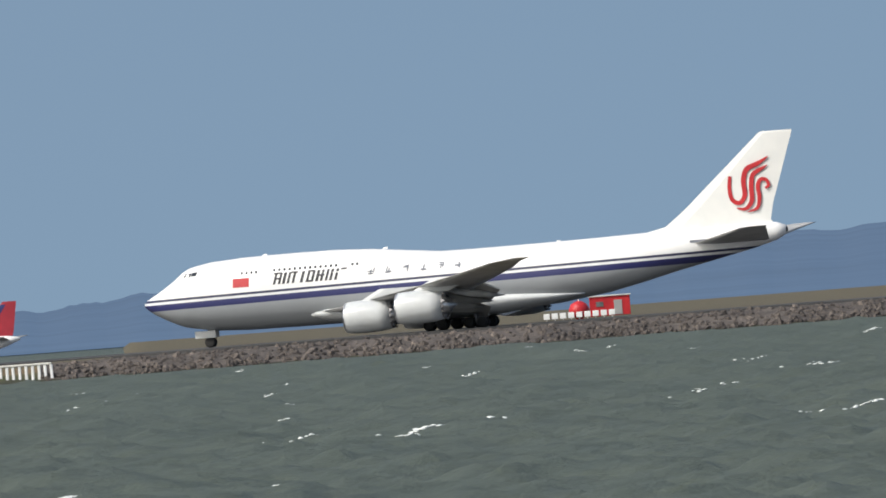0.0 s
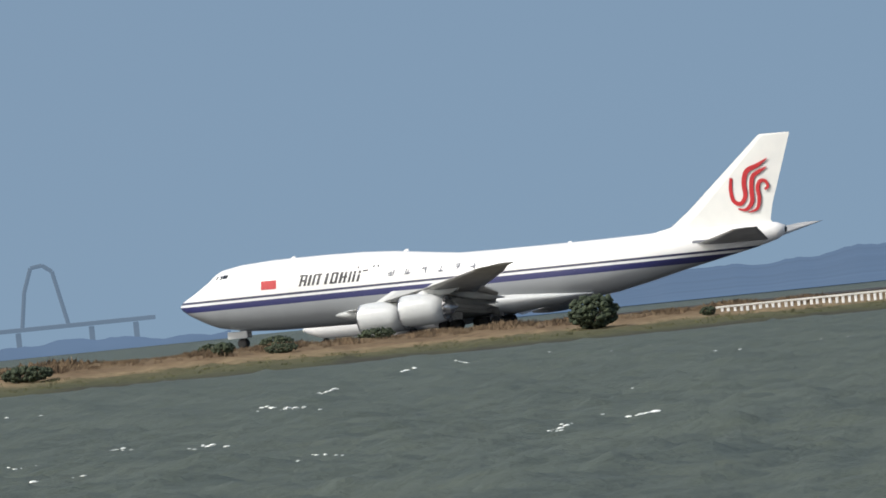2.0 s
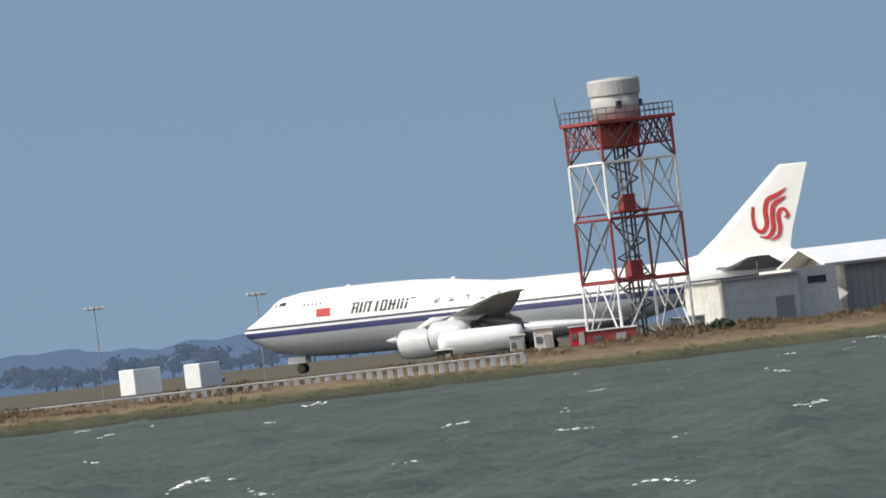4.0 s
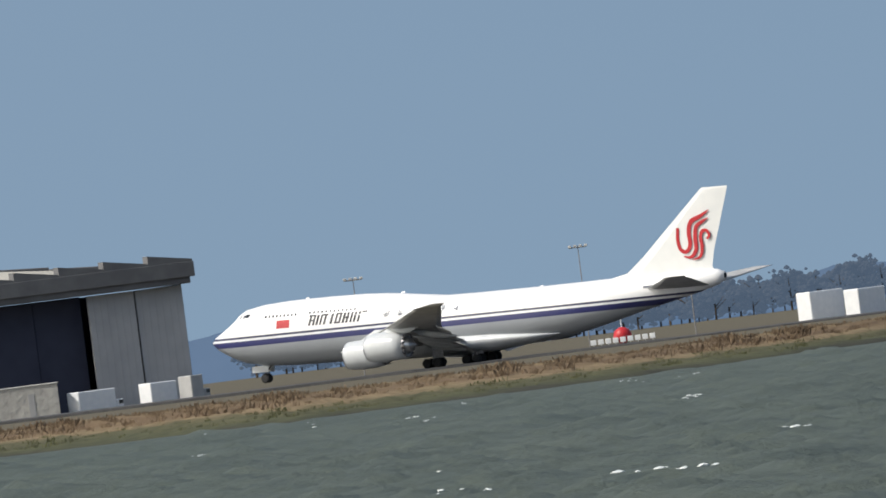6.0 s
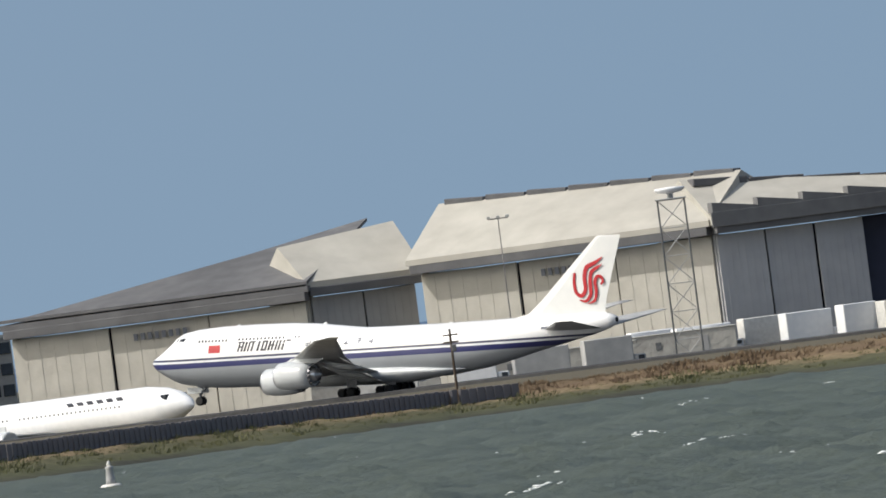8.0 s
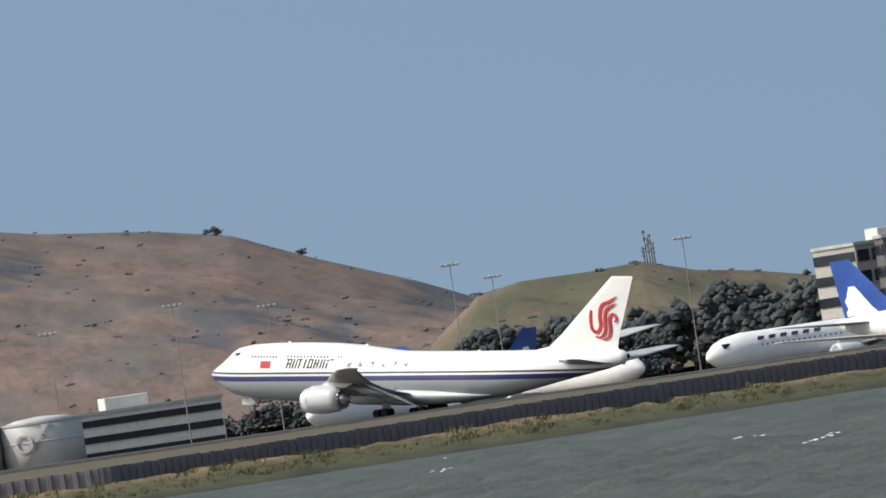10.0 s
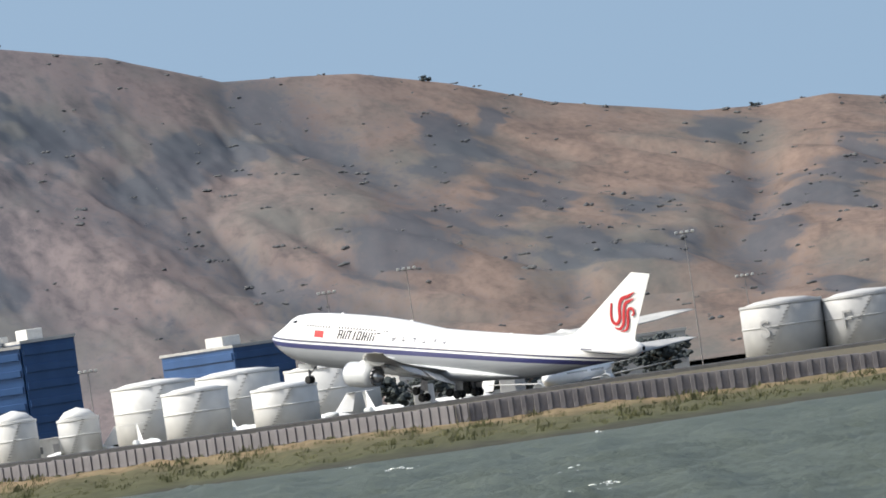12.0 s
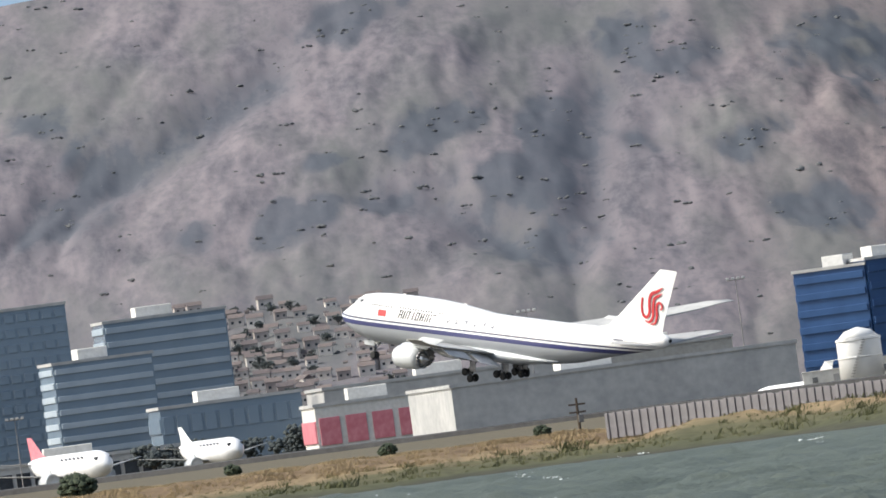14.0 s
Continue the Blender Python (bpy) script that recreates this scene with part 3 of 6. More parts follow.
def build_hills():
    global FRONT
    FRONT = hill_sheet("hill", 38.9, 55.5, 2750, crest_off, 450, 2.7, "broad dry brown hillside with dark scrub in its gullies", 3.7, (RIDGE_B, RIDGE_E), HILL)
    near = hill_sheet("hill_near", 36.4, 39.6, 2650, lambda b: 3150 + 0 * b, 400, 2, "low green and brown hill with trees along its foot", 9.1, ((36.4, 37.6, 37.95, 38.2, 38.45, 38.7, 39.0, 39.2, 39.4, 39.6), (0.0, 0.22, 0.3, 0.335, 0.41, 0.4, 0.4, 0.36, 0.2, -0.05)), HILL_GREEN)
    # scrub bushes dotted over the slopes, thick where the thickets stand
    rs = np.random.RandomState(11)
    verts, faces = [], []
    made = 0
    while made < 1700:
        p, cover, _, _ = near if made % 13 == 0 else FRONT
        i, j = rs.randint(6, 130), rs.randint(2, cover.shape[1] - 2)
        if rs.rand() > (0.16 if cover[i, j] < 0.35 else 0.55) and i < 126:
            continue
        c = p[i, j] + rs.normal(0, 2, 3) * (1, 1, 0)
        size = rs.uniform(0.4, 1.05) * (1.25 if rs.rand() < 0.15 else 1)
        for q in range(rs.randint(2, 6)):
            o = c + rs.normal(0, size * 0.6, 3) * (1.3, 1.3, 0.2)
            blob(verts, faces, o + (0, 0, size * 0.2), size * rs.uniform(0.4, 0.9), rs, 0.65)
        made += 1
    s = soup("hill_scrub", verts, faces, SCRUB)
    tagged(s, "dark round scrub bushes scattered over dry grass", "scrub", kind="stuff")
    # far ridges over the water, their blue haze put in as glow
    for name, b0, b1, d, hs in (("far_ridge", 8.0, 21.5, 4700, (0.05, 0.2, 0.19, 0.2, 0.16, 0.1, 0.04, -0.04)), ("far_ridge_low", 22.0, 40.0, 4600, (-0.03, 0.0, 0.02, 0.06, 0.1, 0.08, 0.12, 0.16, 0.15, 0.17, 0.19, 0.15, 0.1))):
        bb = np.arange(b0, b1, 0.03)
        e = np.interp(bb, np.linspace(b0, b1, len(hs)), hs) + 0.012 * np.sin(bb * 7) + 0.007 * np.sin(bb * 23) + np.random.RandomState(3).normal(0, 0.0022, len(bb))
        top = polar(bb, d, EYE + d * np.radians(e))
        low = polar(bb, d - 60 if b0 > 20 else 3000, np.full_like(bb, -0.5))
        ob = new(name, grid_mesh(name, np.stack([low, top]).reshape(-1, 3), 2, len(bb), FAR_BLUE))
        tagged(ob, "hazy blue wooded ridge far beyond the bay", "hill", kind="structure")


def blob(verts, faces, c, r, rs, flat=0.8):
    """A rough clump: an eight-sided double cone with uneven points."""
    i0 = len(verts)
    n = 6
    verts.append(tuple(c + np.array((0, 0, r * flat * rs.uniform(0.8, 1.2)))))
    for ring, (h, w) in enumerate(((0.45, 0.8), (-0.25, 1.0))):
        for k in range(n):
            a = 6.283 * (k + 0.5 * ring) / n
            q = r * w * rs.uniform(0.75, 1.2)
            verts.append(tuple(c + np.array((q * math.cos(a), q * math.sin(a), r * flat * h * rs.uniform(0.7, 1.3)))))
    verts.append(tuple(c + np.array((0, 0, -r * flat * 0.8))))
    for k in range(n):
        k2 = (k + 1) % n
        faces.append((i0, i0 + 1 + k, i0 + 1 + k2))
        faces.append((i0 + 1 + k, i0 + 7 + k, i0 + 1 + k2))
        faces.append((i0 + 1 + k2, i0 + 7 + k, i0 + 7 + k2))
        faces.append((i0 + 7 + k, i0 + 13, i0 + 7 + k2))


build_water()
build_land()
build_hills()


# ---------------------------------------------------------------- aircraft
def ring(x, zb, zt, w, zc, n=28):
    pts = []
    for i in range(n):
        a = 2 * math.pi * i / n
        c, s = math.cos(a), math.sin(a)
        pts.append((x, w * math.copysign(abs(c) ** 0.92, c), zc + (zt - zc) * s if s > 0 else zc + (zc - zb) * s))
    return pts


def foil(p, chord, thick, up='z', n=7, twist=0.0):
    """A closed wing section, leading edge at p, chord running aft (+x)."""
    pts = []
    for side in (1, -1):
        for i in range(n):
            u = i / (n - 1) if side > 0 else 1 - i / (n - 1)
            if side < 0 and i in (0, n - 1):
                continue
            t = thick * (1.35 * math.sqrt(max(u, 0)) * (1 - u) + 0.06 * (1 - u)) * side * (1.0 if side > 0 else 0.8)
            x, h = u * chord, t - u * chord * twist
            pts.append((p[0] + x, p[1], p[2] + h) if up == 'z' else (p[0] + x, p[1] + h, p[2]))
    return pts


def surface_pair(name, sections, material, parent, label=""):
    made = []
    for s in (-1, 1):
        bm = bmesh.new()
        loft(bm, [foil((x, s * l, z), c, t) for l, x, c, z, t in sections])
        made.append(part(name, bm, material, parent, label, True))
    return made


def wheel(bm, c, r, w):
    spin(bm, [(r * 0.5, -w / 2), (r * 0.92, -w / 2), (r, -w * 0.3), (r, w * 0.3), (r * 0.92, w / 2), (r * 0.5, w / 2)], 18, 'y', c)


def bogie(parent, x, y, z, tall):
    """A four-wheel truck with its leg."""
    bm = bmesh.new()
    rod(bm, (x, y, z + 0.7), (x - 0.1, y * 0.92, z + tall + 1.0), 0.24)
    rod(bm, (x, y, z + 1.2), (x + 1.5, y * 0.8, z + tall + 1.0), 0.1)
    box(bm, (x + 0.9, y * 1.05, z + 2.0), (1.3, 0.06, 1.6), 0.02)
    leg = part("gear_leg", bm, STRUT, parent)
    truck = new("truck")
    truck.parent = parent
    truck.matrix_basis = Matrix.Translation((x, y, z + 0.62))
    bm = bmesh.new()
    box(bm, (0, 0, 0), (1.9, 0.28, 0.26), 0.05)
    rod(bm, (-0.75, -0.6, 0), (-0.75, 0.6, 0), 0.1)
    rod(bm, (0.75, -0.6, 0), (0.75, 0.6, 0), 0.1)
    me = bpy.data.meshes.new("truck")
    bm.to_mesh(me)
    bm.free()
    me.materials.append(STRUT)
    t2 = new("truck", me)
    t2.parent, t2.matrix_basis = parent, truck.matrix_basis.copy()
    bpy.data.objects.remove(truck)
    for dx in (-0.75, 0.75):
        for dy in (-0.56, 0.56):
            bm = bmesh.new()
            wheel(bm, (dx, dy, 0), 0.62, 0.46)
            part("wheel", bm, TYRE, t2, "", True)
    return t2, leg


def engine(parent, x, y, z, r, length):
    bm = bmesh.new()
    prof = [(r * 0.80, 0.35), (r * 0.86, 0.05), (r * 0.93, 0.0), (r * 0.99, 0.18), (r * 1.04, length * 0.18), (r * 1.06, length * 0.4), (r * 1.0, length * 0.75), (r * 0.86, length), (r * 0.80, length - 0.02), (r * 0.78, length * 0.7)]
    spin(bm, [(a, h + x) for a, h in prof], 28, 'x', (0, y, z))
    part("nacelle", bm, NACELLE, parent, "", True)
    bm = bmesh.new()
    spin(bm, [(r * 0.79, x + 0.12), (r * 0.86, x - 0.02), (r * 0.94, x - 0.03), (r * 0.995, x + 0.16), (r * 0.99, x + 0.3)], 28, 'x', (0, y, z))
    part("inlet_lip", bm, METAL, parent, "polished metal inlet lip", True)
    bm = bmesh.new()
    spin(bm, [(r * 0.55, x + length * 0.75), (r * 0.6, x + length), (r * 0.45, x + length + 0.7), (r * 0.42, x + length + 0.75), (r * 0.26, x + length + 0.8), (0.04, x + length + 1.5)], 20, 'x', (0, y, z))
    part("exhaust", bm, METAL, parent, "bare metal exhaust cone", True)
    # the saw-toothed trailing lip
    bm = bmesh.new()
    for i in range(16):
        a, d = 2 * math.pi * i / 16, math.pi / 16
        rr = r * 0.865
        p = [(x + length - 0.05, y + rr * math.cos(a - d), z + rr * math.sin(a - d)), (x + length - 0.05, y + rr * math.cos(a + d), z + rr * math.sin(a + d)), (x + length + 0.42, y + rr * 0.97 * math.cos(a), z + rr * 0.97 * math.sin(a))]
        q = [(v[0], y + (v[1] - y) * 0.95, z + (v[2] - z) * 0.95) for v in p]
        loft(bm, [p, q])
    part("chevron_lip", bm, STRUT, parent)
    bm = bmesh.new()
    spin(bm, [(r * 0.78, x + 0.9), (r * 0.3, x + 0.85), (0.03, x + 0.3)], 20, 'x', (0, y, z))
    part("fan", bm, DARK, parent, "", True)
    bm = bmesh.new()
    loft(bm, [foil((x + length * 0.25, y, z + r * 0.9), length * 0.85, 0.3, 'y'), foil((x + length * 0.75, y, z + r * 0.95 + 1.3), length * 0.95, 0.32, 'y')])
    part("pylon", bm, NACELLE, parent)


def skin_side(x, z):
    """Half-breadth of the big airliner's hull at a station and height."""
    a = x + 34
    st = np.array(HULL)
    zb, zt, w, zc = (np.interp(a, st[:, 0], st[:, i]) for i in (1, 2, 3, 4))
    s = (z - zc) / (zt - zc) if z > zc else (zc - z) / (zc - zb)
    return float(w * max(0.0, 1 - min(1, s) ** 2) ** 0.46)


HULL = ((0.0, 5.05, 5.35, 0.12, 5.2), (0.35, 4.7, 5.75, 0.55, 5.2), (1.2, 4.1, 6.2, 1.2, 5.15), (2.5, 3.4, 6.95, 1.85, 5.1), (3.8, 2.8, 7.8, 2.32, 5.1), (4.8, 2.42, 8.62, 2.58, 5.05), (5.7, 2.25, 9.08, 2.76, 5.05), (8, 1.85, 9.5, 3.05, 5.0), (12, 1.65, 9.76, 3.22, 5.0), (18, 1.6, 9.86, 3.25, 5.0), (23, 1.6, 9.82, 3.25, 5.0), (27, 1.6, 9.62, 3.25, 5.0), (31.5, 1.6, 9.15, 3.25, 5.0), (35, 1.62, 8.8, 3.25, 5.0), (39, 1.7, 8.78, 3.25, 5.0), (48, 2.0, 8.85, 3.25, 5.1), (54, 2.8, 8.95, 3.05, 5.6), (58, 3.65, 9.05, 2.75, 6.2), (62, 4.6, 9.12, 2.35, 6.8), (67, 5.65, 9.2, 1.75, 7.4), (71, 6.5, 9.3, 1.2, 7.9), (73.5, 7.2, 9.15, 0.8, 8.15), (74.6, 7.8, 8.75, 0.4, 8.3))


def ribbon(bm, pts, widths, y, thick=0.05):
    """A flat band along points in the fin's plane, square to y."""
    left, right = [], []
    for i, (x, z) in enumerate(pts):
        a, b = pts[max(0, i - 1)], pts[min(len(pts) - 1, i + 1)]
        d = Vector((b[0] - a[0], b[1] - a[1])).normalized()
        left.append((x - d.y * widths[i] / 2, z + d.x * widths[i] / 2))
        right.append((x + d.y * widths[i] / 2, z - d.x * widths[i] / 2))
    for a, b, c, d in zip(left, left[1:], right[1:], right):
        f = [bm.verts.new((p[0], yy, p[1])) for yy in (y, y + thick) for p in (a, b, c, d)]
        for q in ((0, 1, 2, 3), (7, 6, 5, 4), (0, 4, 5, 1), (1, 5, 6, 2), (2, 6, 7, 3), (3, 7, 4, 0)):
            bm.faces.new([f[k] for k in q])


def curve_through(ctrl, n=22):
    """Catmull-Rom points along a few control points."""
    c = [ctrl[0], *ctrl, ctrl[-1]]
    out = []
    for i in range(1, len(c) - 2):
        p0, p1, p2, p3 = (Vector(q) for q in c[i - 1:i + 3])
        for k in range(n // (len(c) - 3) + 1):
            t = k / (n // (len(c) - 3) + 1)
            out.append(0.5 * ((2 * p1) + (p2 - p0) * t + (2 * p0 - 5 * p1 + 4 * p2 - p3) * t * t + (3 * p1 - p0 - 3 * p2 + p3) * t ** 3))
    out.append(Vector(c[-2]))
    return [(v.x, v.y) for v in out]


def jumbo():
    """The four-engined airliner; x runs aft from the main gear, heading -x, so its port side faces -y."""
    j = thing("airliner", Matrix.Identity(4), "white four-engined jumbo jet, blue cheatline, red tail emblem", "airliner")
    bm = bmesh.new()
    rings = []
    st = np.array(HULL)
    for a in np.unique(np.concatenate([st[:, 0], np.arange(6, 74, 1.5)])):
        zb, zt, w, zc = (float(np.interp(a, st[:, 0], st[:, i])) for i in (1, 2, 3, 4))
        rings.append(ring(a - 34, zb, zt, w, zc, 36))
    loft(bm, rings)
    part("fuselage", bm, LIVERY, j, "white over grey fuselage with blue cheatline", True)
    # belly fairing
    bm = bmesh.new()
    loft(bm, [ring(a - 34, 3.0 - d, 3.0 + d * 0.55, w, 2.9, 20) for a, d, w in ((19, 0.3, 2.2), (22, 1.2, 3.3), (27, 1.75, 3.75), (36, 1.8, 3.8), (42, 1.6, 3.6), (47, 1.0, 3.1), (51.5, 0.2, 2.2))])
    part("belly_fairing", bm, NACELLE, j, "", True)
    wing = [(2.6, -13.0, 17.5, 3.0, 1.0), (7, -8.6, 14.3, 3.45, 0.8), (12, -4.2, 11.2, 4.0, 0.62), (21, 4.0, 7.9, 5.05, 0.42), (29.5, 12.0, 5.2, 6.3, 0.25), (32.6, 15.4, 3.6, 6.95, 0.14), (34.2, 18.6, 2.0, 7.3, 0.06)]
    wings = surface_pair("wing", wing, LIGHT_GREY, j, "grey swept wing with raked tip")
    # drooped flaps and their fairings
    for s in (-1, 1):
        for (l0, x0, z0, c0), (l1, x1, z1, c1) in (((3.6, 2.6, 2.75, 4.0), (10.8, 6.0, 3.6, 3.2)), ((12.6, 6.8, 3.8, 2.7), (21.5, 11.4, 4.85, 2.0))):
            bm = bmesh.new()
            loft(bm, [foil((x0, s * l0, z0), c0, 0.28, twist=0.42), foil((x1, s * l1, z1), c1, 0.22, twist=0.42)])
            part("flap", bm, LIGHT_GREY, wings[(s + 1) // 2], "pale grey flap set down")
        for l, x, z in ((6.2, 1.5, 2.75), (9.5, 2.8, 3.2), (14.5, 5.0, 3.75), (19.0, 7.6, 4.3)):
            bm = bmesh.new()
            loft(bm, [ring(x + k, z - d * 1.2 - k * 0.16, z + d * 0.6 - k * 0.16, d * 0.6, z - k * 0.16, 10) for k, d in ((-1.2, 0.06), (0, 0.4), (2, 0.5), (4, 0.36), (5.6, 0.05))])
            for v in bm.verts:
                v.co.y += s * l
            part("flap_fairing", bm, UNDERWING, wings[(s + 1) // 2], "", True)
    surface_pair("tailplane", [(0.8, 29.5, 9.2, 7.3, 0.42), (3, 31.4, 7.9, 7.6, 0.36), (10.6, 38.0, 3.0, 8.75, 0.14), (11.1, 39.4, 1.9, 8.85, 0.05)], LIGHT_GREY, j, "grey swept tailplane")
    bm = bmesh.new()
    loft(bm, [foil((x, 0, z), c, t, 'y') for x, z, c, t in ((23.4, 8.8, 16, 0.3), (26.8, 9.5, 12.1, 0.4), (29.2, 11.3, 10.1, 0.42), (38.1, 19.05, 3.9, 0.2), (38.4, 19.25, 3.6, 0.1))])
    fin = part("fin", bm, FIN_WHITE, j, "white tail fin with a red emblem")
    bm = bmesh.new()
    spin(bm, [(0.30, 40.3), (0.34, 40.62), (0.2, 40.72), (0.05, 40.7)], 14, 'x', (0, 0, 8.28))
    part("tail_exhaust", bm, DARK, j)
    # red emblem: three flowing bands, on both sides of the fin
    for s in (-1, 1):
        bands = [([(34.65, 14.55), (34.5, 13.2), (34.75, 11.95), (35.6, 11.55), (36.2, 12.4), (36.15, 13.9), (36.6, 15.2), (37.9, 15.75), (39.15, 16.45)], (0.3, 0.36, 0.38, 0.4, 0.42, 0.46, 0.48, 0.4, 0.06)),
                 ([(35.2, 11.0), (36.2, 10.85), (36.95, 11.7), (37.0, 13.2), (37.25, 14.5), (38.1, 15.05), (39.0, 15.5)], (0.1, 0.32, 0.42, 0.44, 0.42, 0.34, 0.06)),
                 ([(36.4, 10.5), (37.5, 10.85), (37.85, 12.0), (37.75, 13.2), (38.1, 13.95), (38.75, 13.9), (39.0, 13.3), (38.6, 12.95)], (0.06, 0.28, 0.38, 0.38, 0.34, 0.3, 0.28, 0.2))]
        for ctrl, w in bands:
            pts = curve_through(ctrl, 28)
            ws = 1.2 * np.interp(np.linspace(0, 1, len(pts)), np.linspace(0, 1, len(w)), w)
            bm = bmesh.new()
            ribbon(bm, pts, ws, 0.2 if s > 0 else -0.26, 0.06)
            bmesh.ops.remove_doubles(bm, verts=bm.verts, dist=0.002)
            part("emblem_band", bm, RED, fin, "red emblem band")
    # port and starboard markings, all proud of the skin
    for s in (-1, 1):
        def plate(name, x0, x1, z0, z1, mat, lean=0.0, label=""):
            bm = bmesh.new()
            pts = [(x0 + 0, z0), (x1, z0), (x1 + lean, z1), (x0 + lean, z1)]
            out = [(x, s * (skin_side(x, z) + 0.03), z) for x, z in pts]
            ins = [(x, s * (skin_side(x, z) - 0.1), z) for x, z in pts]
            loft(bm, [ins, out])
            part(name, bm, mat, j, label)
        plate("flag", -22.7, -20.8, 6.45, 7.45, RED, label="small red painted flag")
        # dark lettering as slanted bars
        x = -18.0
        for w, gap in ((0.28, 0.42), (0.28, 0.25), (0.34, 0.3), (0.28, 0.42), (0.3, 0.9), (0.34, 0.5), (0.28, 0.4), (0.3, 0.3), (0.34, 0.3), (0.28, 0.42), (0.28, 0.3), (0.3, 0.4), (0.3, 0.3)):
            plate("lettering_bar", x, x + w, 6.5, 7.75, INK, 0.32)
            x += w + gap * 0.72
        for x0, x1, z in ((-17.9, -17.0, 7.6), (-17.8, -17.1, 7.0), (-15.9, -15.1, 7.6), (-13.9, -13.2, 7.6), (-14.2, -13.5, 6.5), (-12.7, -12.0, 7.05), (-10.1, -9.4, 7.6)):
            plate("lettering_bar", x0, x1, z, z + 0.2, INK, 0.05)
        rs = random.Random(4)
        for k in range(6):
            x0 = -7.0 + k * 2.0
            for q in range(4):
                dx, dz = rs.uniform(0, 0.7), rs.uniform(0, 0.8)
                if q % 2:
                    plate("script_bar", x0 + dx, x0 + dx + 0.14, 6.75 + dz * 0.4, 7.3 + dz * 0.4, GREYINK, 0.1)
                else:
                    plate("script_bar", x0 + dx * 0.4, x0 + dx * 0.4 + 0.6, 6.75 + dz, 6.88 + dz, GREYINK, 0.0)
        for k in range(9):
            plate("window", -24.6 + k * 0.56, -24.6 + k * 0.56 + 0.27, 7.88, 8.18, GLASS_DARK)
        for k in range(13):
            plate("window", -18.0 + k * 0.6, -18.0 + k * 0.6 + 0.27, 7.95, 8.25, GLASS_DARK)
        for k in range(2):
            plate("window", -8.9 + k * 0.55, -8.9 + k * 0.55 + 0.27, 7.95, 8.22, GLASS_DARK)
        plate("cockpit_window", -28.75, -27.95, 8.02, 8.42, GLASS_DARK, 0.25)
        plate("cockpit_window", -27.8, -27.2, 8.1, 8.5, GLASS_DARK, 0.15)
        plate("door_outline", -26.6, -25.9, 7.2, 8.6, FIN_WHITE)
        plate("registration_bar", 30.0, 32.0, 7.55, 7.85, GREYINK)
    for y in (11.7, 20.8):
        for s in (-1, 1):
            engine(wings[(s + 1) // 2], *((-7.2, s * y, 2.15, 1.72, 5.3) if y < 15 else (1.4, s * y, 2.75, 1.72, 5.3)))
    trucks = [bogie(j, 1.3, s * 5.5, 0.0, 3.0) for s in (-1, 1)] + [bogie(j, 4.9, s * 1.95, 0.0, 2.4) for s in (-1, 1)]
    bm = bmesh.new()
    rod(bm, (-26.6, 0, 0.6), (-26.9, 0, 4.0), 0.17)
    rod(bm, (-26.6, 0, 1.3), (-24.6, 0, 3.4), 0.08)
    box(bm, (-26.6, 0, 1.75), (0.35, 0.5, 0.35), 0.05)
    nose = part("nose_gear_leg", bm, STRUT, j)
    for s in (-0.34, 0.34):
        bm = bmesh.new()
        wheel(bm, (-26.6, s, 0.6), 0.6, 0.4)
        part("wheel", bm, TYRE, nose, "", True)
    for s in (-1, 1):
        bm = bmesh.new()
        box(bm, (-27.0, s * 0.75, 1.5), (2.4, 0.05, 0.8), 0.02)
        part("gear_door", bm, NACELLE, j)
    # aerials on the spine
    for x, z in ((-20, 9.75), (-6, 9.5), (14, 8.75), (30, 9.1)):
        bm = bmesh.new()
        loft(bm, [foil((x, 0, z), 0.7, 0.06, 'y', 4), foil((x + 0.35, 0, z + 0.22), 0.35, 0.04, 'y', 4)])
        part("aerial", bm, WHITE, j)
    return j, trucks, nose, wings


JUMBO, TRUCKS, NOSE_GEAR, WINGS = jumbo()


